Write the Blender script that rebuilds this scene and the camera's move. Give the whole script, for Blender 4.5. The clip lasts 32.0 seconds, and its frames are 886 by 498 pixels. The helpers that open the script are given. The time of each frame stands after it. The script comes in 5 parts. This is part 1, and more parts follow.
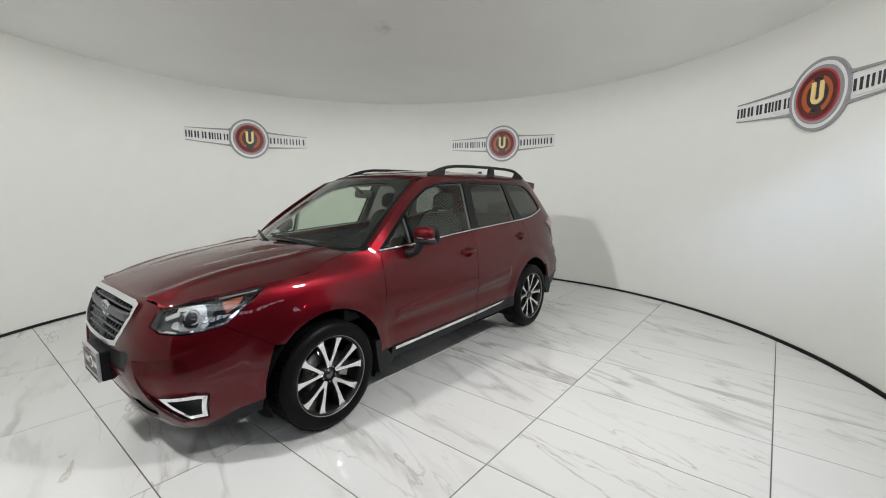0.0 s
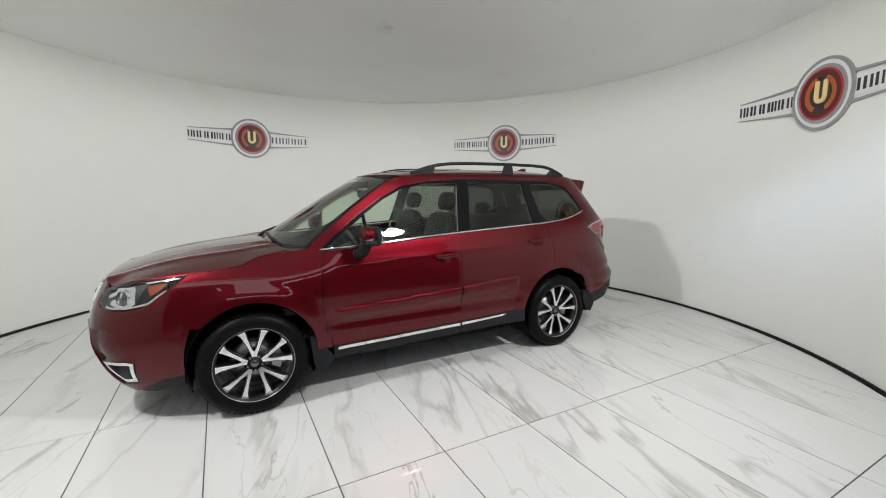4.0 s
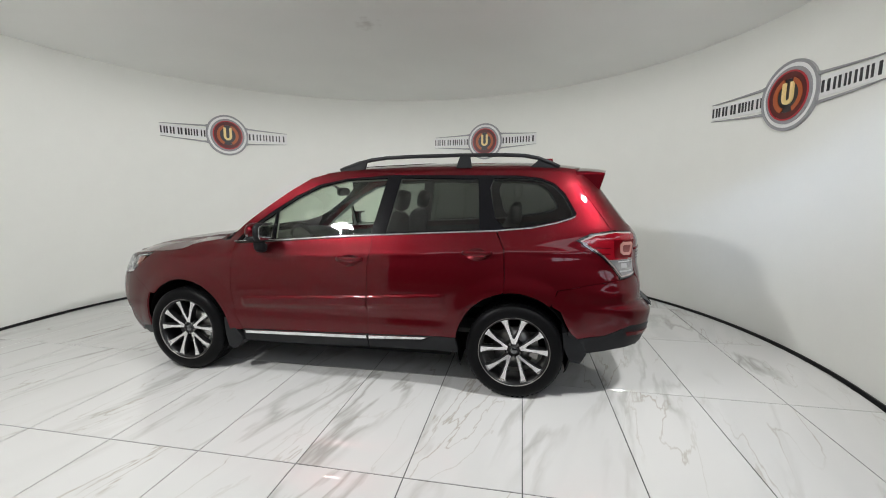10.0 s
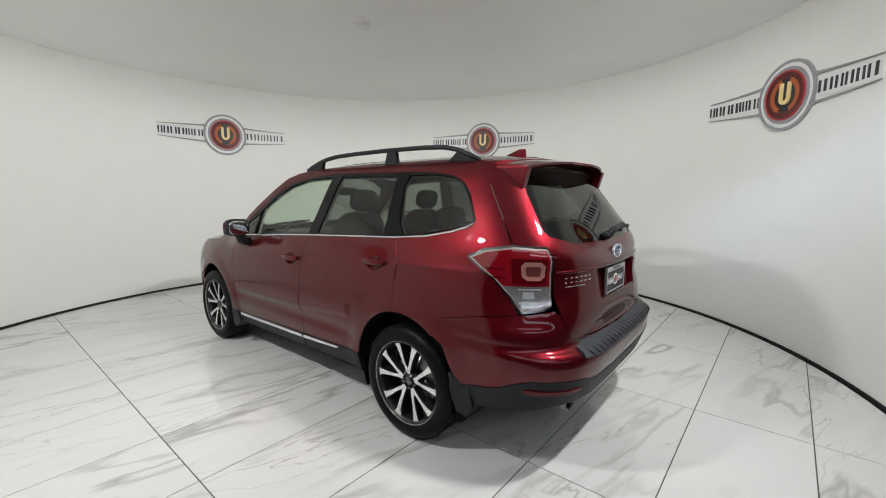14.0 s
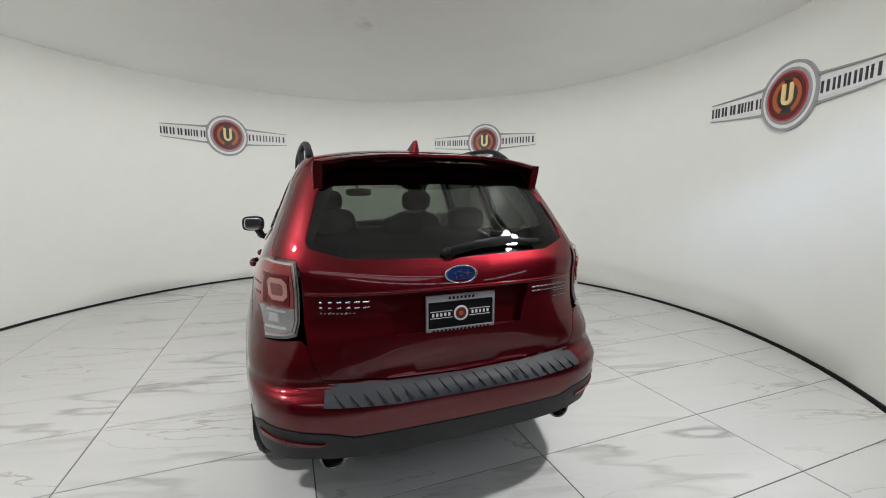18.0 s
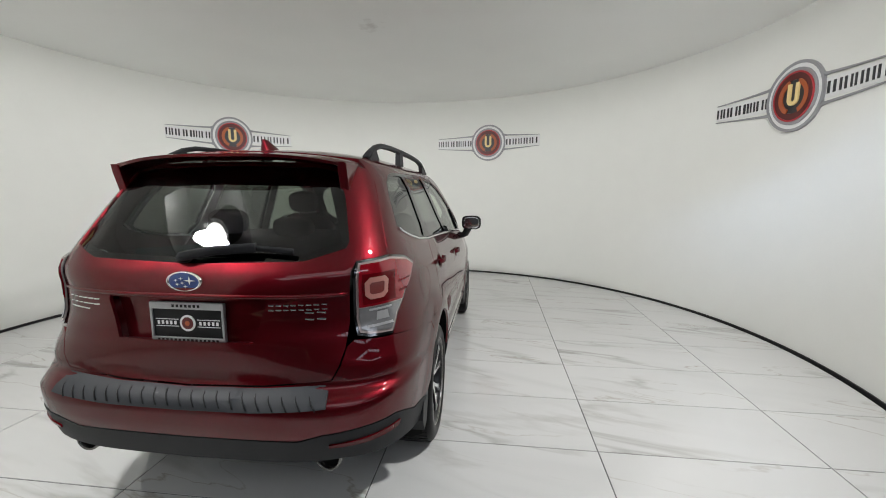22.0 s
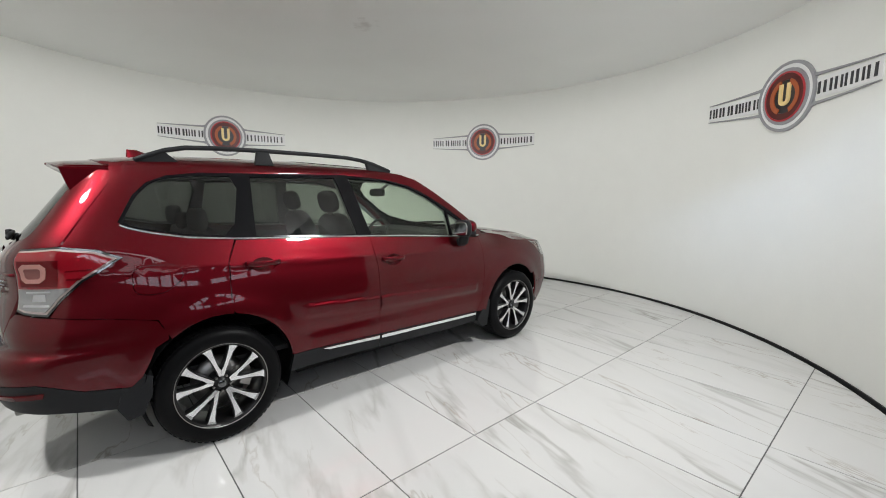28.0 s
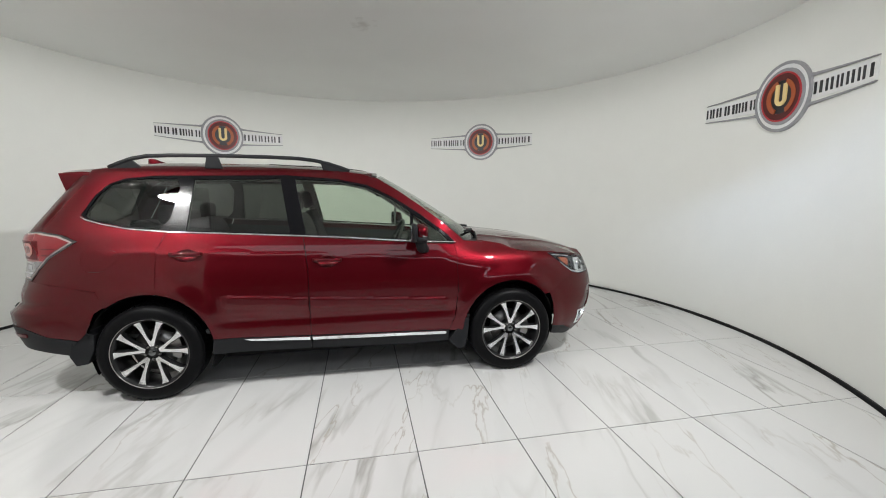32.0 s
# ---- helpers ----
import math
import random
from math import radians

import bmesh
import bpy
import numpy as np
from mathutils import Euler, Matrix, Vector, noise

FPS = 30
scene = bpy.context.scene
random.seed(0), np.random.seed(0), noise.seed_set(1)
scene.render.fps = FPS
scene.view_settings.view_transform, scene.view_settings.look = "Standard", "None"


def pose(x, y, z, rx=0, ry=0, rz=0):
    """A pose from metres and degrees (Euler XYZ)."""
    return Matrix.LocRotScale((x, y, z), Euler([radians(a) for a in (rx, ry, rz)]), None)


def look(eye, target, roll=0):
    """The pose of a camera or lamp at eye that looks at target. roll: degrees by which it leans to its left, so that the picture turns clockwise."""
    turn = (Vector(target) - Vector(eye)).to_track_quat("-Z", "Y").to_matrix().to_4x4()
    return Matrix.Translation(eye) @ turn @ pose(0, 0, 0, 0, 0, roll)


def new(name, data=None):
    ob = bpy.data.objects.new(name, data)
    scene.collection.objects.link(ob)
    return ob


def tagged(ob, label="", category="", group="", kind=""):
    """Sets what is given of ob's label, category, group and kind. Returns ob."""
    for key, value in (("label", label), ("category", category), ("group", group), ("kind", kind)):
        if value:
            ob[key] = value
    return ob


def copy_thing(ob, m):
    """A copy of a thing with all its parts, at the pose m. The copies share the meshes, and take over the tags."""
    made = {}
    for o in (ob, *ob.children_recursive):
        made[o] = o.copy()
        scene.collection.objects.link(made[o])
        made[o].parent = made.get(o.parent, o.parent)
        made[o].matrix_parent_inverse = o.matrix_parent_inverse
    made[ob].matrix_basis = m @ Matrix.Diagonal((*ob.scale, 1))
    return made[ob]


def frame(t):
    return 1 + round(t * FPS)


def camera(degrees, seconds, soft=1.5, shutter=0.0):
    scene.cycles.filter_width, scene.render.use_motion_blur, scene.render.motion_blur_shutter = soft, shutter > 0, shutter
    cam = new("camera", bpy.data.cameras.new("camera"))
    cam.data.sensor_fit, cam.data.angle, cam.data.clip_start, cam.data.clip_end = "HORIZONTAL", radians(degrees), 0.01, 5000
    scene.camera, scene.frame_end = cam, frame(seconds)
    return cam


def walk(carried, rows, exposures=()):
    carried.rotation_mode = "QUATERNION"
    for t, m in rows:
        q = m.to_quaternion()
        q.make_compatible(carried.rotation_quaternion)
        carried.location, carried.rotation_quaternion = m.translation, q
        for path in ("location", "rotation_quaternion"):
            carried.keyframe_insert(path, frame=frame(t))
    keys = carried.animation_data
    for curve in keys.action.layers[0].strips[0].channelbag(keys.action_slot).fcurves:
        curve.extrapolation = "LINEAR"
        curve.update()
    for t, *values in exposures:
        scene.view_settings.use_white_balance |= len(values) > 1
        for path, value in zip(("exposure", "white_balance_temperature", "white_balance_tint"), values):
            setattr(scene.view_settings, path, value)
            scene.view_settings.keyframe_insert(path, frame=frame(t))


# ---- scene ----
# seconds, turn to the right and lift of the view in degrees
SWAY = [
    (0, -2.31, 0.24), (1, -2.29, 0.24), (2, -2.53, 0.23), (3, -2.61, 0.20), (3.5, -2.61, 0.19),
    (5.5, -1.89, 0.11), (6, -1.62, 0.06), (7, -0.98, -0.00), (8, -0.33, -0.03), (9, -0.02, -0.04),
    (10, 0.05, -0.09), (11, 0.16, -0.15), (12, 0.41, -0.20), (13, 0.34, -0.15), (14, 0.29, -0.13),
    (14.5, 0.31, -0.13), (16.5, 0.17, -0.13), (17, 0.17, -0.12), (18, 0.07, -0.02), (19, 0.07, 0.02),
    (20, -0.16, 0.04), (21, -0.54, 0.09), (22, -0.43, 0.11), (23, -0.22, 0.07), (24, -0.20, 0.10),
    (25, -0.43, 0.08), (25.5, -0.49, 0.06), (27.5, 0.27, 0.01), (28, 0.29, 0.01), (29, 0.39, 0.04),
    (30, 0.59, 0.01), (31, 0.77, -0.07), (32, 0.58, -0.00),
]
EYE = (0.753, -3.880, 1.456)
cam = camera(94.07, 32.0, 1.0)
walk(cam, [(t, pose(*EYE, 90 -7.83 + lift, 0, -turn)) for t, turn, lift in SWAY])
ROOM_R = 3.96
ROOM_H = 3.10

# ---- daylight behind the entrance ----
world = bpy.data.worlds.new("world")
scene.world = world
world.use_nodes = True
sky = world.node_tree.nodes.new("ShaderNodeTexSky")
sky.sky_type, sky.sun_disc, sky.sun_elevation, sky.sun_rotation = "NISHITA", False, radians(35), radians(200)
background = world.node_tree.nodes["Background"]
world.node_tree.links.new(sky.outputs[0], background.inputs[0])
background.inputs[1].default_value = 0.10
scene.view_settings.exposure = 0.0


def area_lamp(name, at, toward, size, watts, colour, shape="DISK", size_y=None):
    data = bpy.data.lights.new(name, "AREA")
    data.shape, data.size, data.energy, data.color = shape, size, watts, colour
    if size_y:
        data.size_y = size_y
    ob = new(name, data)
    ob.matrix_world = look(at, toward)
    return ob


# the two round lamps sunk into the ceiling on either side of the entrance
LAMPS = ((2.52, -2.24), (-1.75, -2.76))
for (lx, ly), watts, aim in zip(LAMPS, (120, 118), ((-2.0, 1.9, 0.3), (0.6, 2.4, 1.0))):
    area_lamp("ceiling_light_glow", (lx, ly, ROOM_H + 0.02), aim, 0.34, watts, (0.995, 0.995, 0.98), "ELLIPSE", 0.16)
# a slant beam of daylight through a high side window of the shop
beam = area_lamp("high_window_daylight", (-3.5, -8.6, 4.25), (3.90, -0.50, 1.66), 2.4, 3.4, (0.58, 0.72, 1.0), "RECTANGLE", 0.3)
beam.data.spread = radians(13)
# unseen strip lamps added behind the entrance to fill the car's rear and floor
for y in (-5.5, -6.9):
    area_lamp("shop_fill_strip", (1.8, y, 4.95), (1.8, y, 0), 8.0, 38, (0.92, 0.95, 1.0), "RECTANGLE", 0.3)
# unseen panel added for fill and for bright rims in the floor's reflection
area_lamp("shop_fill_panel", (1.4, -8.5, 4.95), (1.4, -8.5, 0), 9.0, 115, (0.90, 0.95, 1.0), "RECTANGLE", 1.9)



# ---- materials ----
def mat(name, colour, rough=0.5, metal=0.0, coat=0.0, shine=0.5, grain=0.0, scale=20.0, bump=0.0, rough_var=0.0, big=0.0, coord="Object"):
    m = bpy.data.materials.new(name)
    m.use_nodes = True
    nt = m.node_tree
    p = nt.nodes["Principled BSDF"]
    p.inputs["Base Color"].default_value = (*colour, 1)
    p.inputs["Roughness"].default_value = rough
    p.inputs["Metallic"].default_value = metal
    p.inputs["Coat Weight"].default_value = coat
    p.inputs["Specular IOR Level"].default_value = shine
    p.inputs["Coat Roughness"].default_value = 0.03
    if grain or bump or rough_var or big:
        tc = nt.nodes.new("ShaderNodeTexCoord")
        n1 = nt.nodes.new("ShaderNodeTexNoise")
        n1.inputs["Scale"].default_value, n1.inputs["Detail"].default_value = scale, 6
        nt.links.new(tc.outputs[coord], n1.inputs["Vector"])
        n2 = nt.nodes.new("ShaderNodeTexNoise")
        n2.inputs["Scale"].default_value, n2.inputs["Detail"].default_value = scale * 0.07, 3
        nt.links.new(tc.outputs[coord], n2.inputs["Vector"])
        if grain or big:
            shift = nt.nodes.new("ShaderNodeMath")
            shift.operation = "MULTIPLY_ADD"
            nt.links.new(n1.outputs["Fac"], shift.inputs[0])
            shift.inputs[1].default_value, shift.inputs[2].default_value = 2 * grain, 1 - grain - big
            both = nt.nodes.new("ShaderNodeMath")
            both.operation = "MULTIPLY_ADD"
            nt.links.new(n2.outputs["Fac"], both.inputs[0])
            both.inputs[1].default_value = 2 * big
            nt.links.new(shift.outputs[0], both.inputs[2])
            hsv = nt.nodes.new("ShaderNodeHueSaturation")
            hsv.inputs["Color"].default_value = (*colour, 1)
            nt.links.new(both.outputs[0], hsv.inputs["Value"])
            nt.links.new(hsv.outputs[0], p.inputs["Base Color"])
        if rough_var:
            rr = nt.nodes.new("ShaderNodeMath")
            rr.operation = "MULTIPLY_ADD"
            nt.links.new(n2.outputs["Fac"], rr.inputs[0])
            rr.inputs[1].default_value, rr.inputs[2].default_value = 2 * rough_var, rough - rough_var
            nt.links.new(rr.outputs[0], p.inputs["Roughness"])
        if bump:
            b = nt.nodes.new("ShaderNodeBump")
            b.inputs["Strength"].default_value, b.inputs["Distance"].default_value = bump, 0.002
            nt.links.new(n1.outputs["Fac"], b.inputs["Height"])
            nt.links.new(b.outputs[0], p.inputs["Normal"])
    return m


def glow(name, colour, strength):
    m = bpy.data.materials.new(name)
    m.use_nodes = True
    p = m.node_tree.nodes["Principled BSDF"]
    p.inputs["Base Color"].default_value = (*colour, 1)
    p.inputs["Emission Color"].default_value = (*colour, 1)
    p.inputs["Emission Strength"].default_value = strength
    return m


def marble():
    m = mat("white_marble_tile", (0.80, 0.80, 0.79), 0.02, shine=1.0)
    nt = m.node_tree
    p = nt.nodes["Principled BSDF"]
    tc = nt.nodes.new("ShaderNodeTexCoord")
    info = nt.nodes.new("ShaderNodeObjectInfo")
    mp = nt.nodes.new("ShaderNodeMapping")
    mp.vector_type = "TEXTURE"
    mp.inputs["Rotation"].default_value = (0, 0, radians(-15))
    mp.inputs["Scale"].default_value = (0.50, 2.6, 1)
    mul = nt.nodes.new("ShaderNodeVectorMath")
    mul.operation = "SCALE"
    comb = nt.nodes.new("ShaderNodeCombineXYZ")
    for k in range(3):
        nt.links.new(info.outputs["Random"], comb.inputs[k])
    nt.links.new(comb.outputs[0], mul.inputs[0])
    mul.inputs["Scale"].default_value = 60.0
    add = nt.nodes.new("ShaderNodeVectorMath")
    nt.links.new(tc.outputs["Object"], mp.inputs["Vector"])
    nt.links.new(mp.outputs[0], add.inputs[0])
    nt.links.new(mul.outputs[0], add.inputs[1])
    col = None

    def layer(scale, detail, width, depth, tint, prev, mask_scale):
        n = nt.nodes.new("ShaderNodeTexNoise")
        n.inputs["Scale"].default_value, n.inputs["Detail"].default_value = scale, detail
        n.inputs["Roughness"].default_value, n.inputs["Distortion"].default_value = 0.50, 0.25
        nt.links.new(add.outputs[0], n.inputs["Vector"])
        a = nt.nodes.new("ShaderNodeMath")
        a.operation = "SUBTRACT"
        nt.links.new(n.outputs["Fac"], a.inputs[0])
        a.inputs[1].default_value = 0.5
        ab = nt.nodes.new("ShaderNodeMath")
        ab.operation = "ABSOLUTE"
        nt.links.new(a.outputs[0], ab.inputs[0])
        r = nt.nodes.new("ShaderNodeMapRange")
        r.inputs["From Min"].default_value, r.inputs["From Max"].default_value = 0.0, width
        r.inputs["To Min"].default_value, r.inputs["To Max"].default_value = depth, 0.0
        nt.links.new(ab.outputs[0], r.inputs["Value"])
        k = nt.nodes.new("ShaderNodeTexNoise")
        k.inputs["Scale"].default_value, k.inputs["Detail"].default_value = mask_scale, 2
        nt.links.new(add.outputs[0], k.inputs["Vector"])
        kr = nt.nodes.new("ShaderNodeMapRange")
        kr.inputs["From Min"].default_value, kr.inputs["From Max"].default_value = 0.44, 0.66
        nt.links.new(k.outputs["Fac"], kr.inputs["Value"])
        f = nt.nodes.new("ShaderNodeMath")
        f.operation = "MULTIPLY"
        nt.links.new(r.outputs[0], f.inputs[0])
        nt.links.new(kr.outputs[0], f.inputs[1])
        mix = nt.nodes.new("ShaderNodeMix")
        mix.data_type = "RGBA"
        nt.links.new(f.outputs[0], mix.inputs[0])
        if prev is None:
            mix.inputs[6].default_value = (0.65, 0.65, 0.642, 1)
        else:
            nt.links.new(prev, mix.inputs[6])
        mix.inputs[7].default_value = (*tint, 1)
        return mix.outputs[2]

    col = layer(0.8, 3, 0.07, 0.34, (0.47, 0.475, 0.47), None, 0.8)
    col = layer(1.0, 5, 0.028, 0.72, (0.30, 0.288, 0.265), col, 0.9)
    col = layer(1.7, 6, 0.009, 0.7, (0.36, 0.32, 0.27), col, 1.5)
    nt.links.new(col, p.inputs["Base Color"])
    return m


def ceiling_paint():
    """Off-white paint with one brown damp stain."""
    m = mat("satin_white_ceiling", (0.91, 0.915, 0.895), 0.45)
    nt = m.node_tree
    tc = nt.nodes.new("ShaderNodeTexCoord")
    n = nt.nodes.new("ShaderNodeTexNoise")
    n.inputs["Scale"].default_value, n.inputs["Detail"].default_value = 7.0, 5
    nt.links.new(tc.outputs["Object"], n.inputs["Vector"])
    mp = nt.nodes.new("ShaderNodeMapping")
    mp.vector_type = "TEXTURE"
    mp.inputs["Location"].default_value = (0.0, 0.44, ROOM_H)
    mp.inputs["Scale"].default_value = (0.16, 0.20, 1)
    nt.links.new(tc.outputs["Object"], mp.inputs["Vector"])
    d = nt.nodes.new("ShaderNodeVectorMath")
    d.operation = "LENGTH"
    nt.links.new(mp.outputs[0], d.inputs[0])
    a = nt.nodes.new("ShaderNodeMath")
    a.operation = "MULTIPLY_ADD"
    a.inputs[1].default_value = 2.6
    nt.links.new(n.outputs["Fac"], a.inputs[0])
    nt.links.new(d.outputs["Value"], a.inputs[2])
    r = nt.nodes.new("ShaderNodeMapRange")
    r.inputs["From Min"].default_value, r.inputs["From Max"].default_value = 1.1, 2.0
    r.inputs["To Min"].default_value, r.inputs["To Max"].default_value = 0.55, 0.0
    nt.links.new(a.outputs[0], r.inputs["Value"])
    tone = nt.nodes.new("ShaderNodeMapRange")
    big = nt.nodes.new("ShaderNodeTexNoise")
    big.inputs["Scale"].default_value = 0.8
    nt.links.new(tc.outputs["Object"], big.inputs["Vector"])
    tone.inputs["To Min"].default_value, tone.inputs["To Max"].default_value = 0.95, 1.05
    nt.links.new(big.outputs["Fac"], tone.inputs["Value"])
    hsv = nt.nodes.new("ShaderNodeHueSaturation")
    hsv.inputs["Color"].default_value = (0.91, 0.915, 0.895, 1)
    nt.links.new(tone.outputs[0], hsv.inputs["Value"])
    mix = nt.nodes.new("ShaderNodeMix")
    mix.data_type = "RGBA"
    nt.links.new(r.outputs[0], mix.inputs[0])
    nt.links.new(hsv.outputs[0], mix.inputs[6])
    mix.inputs[7].default_value = (0.40, 0.36, 0.33, 1)
    nt.links.new(mix.outputs[2], nt.nodes["Principled BSDF"].inputs["Base Color"])
    return m


M_WALL = mat("matt_white_wall_paint", (0.83, 0.835, 0.80), 0.55, grain=0.012, scale=60, bump=0.03, big=0.02)
M_CEIL = ceiling_paint()
M_TILE = marble()
M_GROUT = mat("dark_grey_grout", (0.10, 0.10, 0.10), 0.8, grain=0.1, scale=200)
M_RUBBER = mat("black_rubber", (0.012, 0.012, 0.013), 0.55, grain=0.15, scale=80)
M_DARK = mat("dark_recess_paint", (0.03, 0.03, 0.03), 0.6, grain=0.1, scale=30)
M_RECESS = mat("grey_recess_paint", (0.55, 0.55, 0.54), 0.6, grain=0.03, scale=30)
M_LAMP = glow("lamp_diffuser", (1.0, 0.98, 0.94), 14.0)
M_DAY = glow("daylight_backdrop", (0.82, 0.88, 1.0), 3.6)
M_SHOPWALL = mat("dark_shop_paint", (0.07, 0.07, 0.073), 0.7, grain=0.1, scale=20)
M_SHOP = mat("shop_floor_concrete", (0.07, 0.07, 0.07), 0.5, grain=0.08, scale=25, big=0.1)
M_FRAME = mat("grey_window_frame", (0.25, 0.26, 0.27), 0.4, 0.6, grain=0.05)
M_WHITE = mat("white_panel", (0.8, 0.8, 0.8), 0.4, grain=0.02)


def mesh_of(bm, name, material, smooth=False):
    me = bpy.data.meshes.new(name)
    bmesh.ops.recalc_face_normals(bm, faces=bm.faces)
    bm.to_mesh(me)
    bm.free()
    if material:
        me.materials.append(material)
    if smooth:
        me.polygons.foreach_set("use_smooth", [True] * len(me.polygons))
    return me


def part(name, bm, material, parent, label="", smooth=False, sharp=None):
    ob = new(name, mesh_of(bm, name, material, smooth))
    if smooth and sharp:
        ob.data.set_sharp_from_angle(angle=radians(sharp))
    ob.parent = parent
    if label:
        ob["label"] = label
    return ob


def box(bm, x0, x1, y0, y1, z0, z1, bevel=0.0):
    v = [bm.verts.new((x, y, z)) for x in (x0, x1) for y in (y0, y1) for z in (z0, z1)]
    fs = [bm.faces.new([v[k] for k in f]) for f in ((0, 1, 3, 2), (4, 6, 7, 5), (0, 4, 5, 1), (2, 3, 7, 6), (0, 2, 6, 4), (1, 5, 7, 3))]
    if bevel:
        es = list({e for f in fs for e in f.edges})
        bmesh.ops.bevel(bm, geom=es, offset=bevel, segments=2, profile=0.6, affect="EDGES")
    return bm


def arc_wall(bm, r0, r1, a0, a1, z0, z1, n):
    """A curved slab between two radii, from one bearing to another in degrees."""
    rings = []
    for i in range(n + 1):
        a = radians(a0 + (a1 - a0) * i / n)
        c, s = math.cos(a), math.sin(a)
        rings.append([bm.verts.new((r * c, r * s, z)) for r, z in ((r0, z0), (r0, z1), (r1, z1), (r1, z0))])
    full = abs(a1 - a0) > 359.9
    if full:
        for v in rings[-1]:
            bm.verts.remove(v)
        rings[-1] = rings[0]
    for p, q in zip(rings, rings[1:]):
        for k in range(4):
            bm.faces.new((p[k], p[(k + 1) % 4], q[(k + 1) % 4], q[k]))
    if not full:
        bm.faces.new(rings[0])
        bm.faces.new(rings[-1][::-1])
    return bm


def ring_disc(bm, r, z0, z1, n=96, x=0, y=0):
    lo = [bm.verts.new((x + r * math.cos(2 * math.pi * i / n), y + r * math.sin(2 * math.pi * i / n), z0)) for i in range(n)]
    hi = [bm.verts.new((v.co.x, v.co.y, z1)) for v in lo]
    bm.faces.new(hi)
    bm.faces.new(lo[::-1])
    for i in range(n):
        bm.faces.new((lo[i], lo[(i + 1) % n], hi[(i + 1) % n], hi[i]))
    return bm
# ---- the round room ----
OPEN_A, OPEN_B = -31.0, -108.0 + 360.0      # the entrance lies between these bearings
DOOR_H = 2.95
wall = tagged(new("wall_round", mesh_of(arc_wall(bmesh.new(), ROOM_R, ROOM_R + 0.12, OPEN_A, OPEN_B, 0.0, ROOM_H, 200), "wall_round", M_WALL, True)),
              "smooth white curved showroom wall", kind="structure")
wall.data.set_sharp_from_angle(angle=radians(40))
tagged(new("wall_header", mesh_of(arc_wall(bmesh.new(), ROOM_R, ROOM_R + 0.12, OPEN_B - 360, OPEN_A, DOOR_H, ROOM_H, 40), "wall_header", M_WALL)),
                "white curved wall strip above the entrance", kind="structure")
skirt = tagged(new("baseboard", mesh_of(arc_wall(bmesh.new(), ROOM_R - 0.012, ROOM_R - 0.001, OPEN_A, OPEN_B, -0.03, 0.022, 200), "baseboard", M_RUBBER)),
               "narrow black rubber strip along the curved wall", kind="structure")
tagged(new("floor", mesh_of(ring_disc(bmesh.new(), ROOM_R + 0.1, -0.16, -0.06), "floor", M_DARK)), "dark pit floor under the turntable", kind="structure")

# ceiling with two square recesses
HOLE = 0.44
bm = bmesh.new()
xs = sorted({-4.3, 4.3, *(lx + s * HOLE for lx, _ in LAMPS for s in (-1, 1))})
ys = sorted({-4.3, 4.3, *(ly + s * HOLE for _, ly in LAMPS for s in (-1, 1))})
for x0, x1 in zip(xs, xs[1:]):
    for y0, y1 in zip(ys, ys[1:]):
        mx, my = (x0 + x1) / 2, (y0 + y1) / 2
        if not any(abs(mx - lx) < HOLE and abs(my - ly) < HOLE for lx, ly in LAMPS):
            box(bm, x0, x1, y0, y1, ROOM_H, ROOM_H + 0.05)
# a joint filled proud
n = len(bm.verts)
box(bm, -0.003, 0.003, -0.5, 0.5, ROOM_H - 0.004, ROOM_H - 0.001)
bm.verts.ensure_lookup_table()
for v in bm.verts[n:]:
    v.co = pose(0.035, -0.05, 0, 0, 0, 10.2) @ v.co
ceiling = tagged(new("ceiling", mesh_of(bm, "ceiling", M_CEIL)), "pale grey ceiling with a small brown stain", kind="structure")

for lx, ly in LAMPS:
    lamp = tagged(new("ceiling_light"), "round white lamp in a square ceiling recess", "lamp", "ceiling lamps")
    lamp.location = (lx, ly, ROOM_H)
    bm = bmesh.new()
    h = HOLE - 0.004
    for a in ((-h, h, -h, -h + 0.02), (-h, h, h - 0.02, h), (-h, -h + 0.02, -h + 0.02, h - 0.02), (h - 0.02, h, -h + 0.02, h - 0.02)):
        box(bm, *a, 0.002, 0.35)
    box(bm, -h, h, -h, h, 0.35, 0.37)
    part("recess", bm, M_RECESS, lamp, "grey square recess")
    part("diffuser", ring_disc(bmesh.new(), 0.10, 0.06, 0.10, 48), M_LAMP, lamp, "bright round diffuser")
    part("body", ring_disc(bmesh.new(), 0.13, 0.101, 0.349, 32), M_DARK, lamp)

# the dark shop behind the entrance
SHOP_H = 5.0


def shop_wall(name, boxes, label, material=M_SHOPWALL):
    bm = bmesh.new()
    for b in boxes:
        box(bm, *b)
    return tagged(new(name, mesh_of(bm, name, material)), label, kind="structure")


shop_wall("floor_shop", [(-7, 9, -9.6, -2.0, -0.2, -0.075)], "dark grey concrete shop floor", M_SHOP)
shop_wall("ceiling_shop", [(-7, 9.1, -9.7, -2.0, SHOP_H, SHOP_H + 0.1)], "dark shop ceiling")
shop_wall("wall_west", [(-7.1, -7, -9.7, -2.0, 0, SHOP_H)], "dark shop wall")
WIN_A, WIN_B = 3.45, 4.0
shop_wall("wall_east", [(9, 9.1, -9.7, -9.4, 0, SHOP_H), (9, 9.1, -6.0, -2.0, 0, SHOP_H), (9, 9.1, -9.4, -6.0, 0, WIN_A), (9, 9.1, -9.4, -6.0, WIN_B, SHOP_H)], "dark shop wall with high windows")
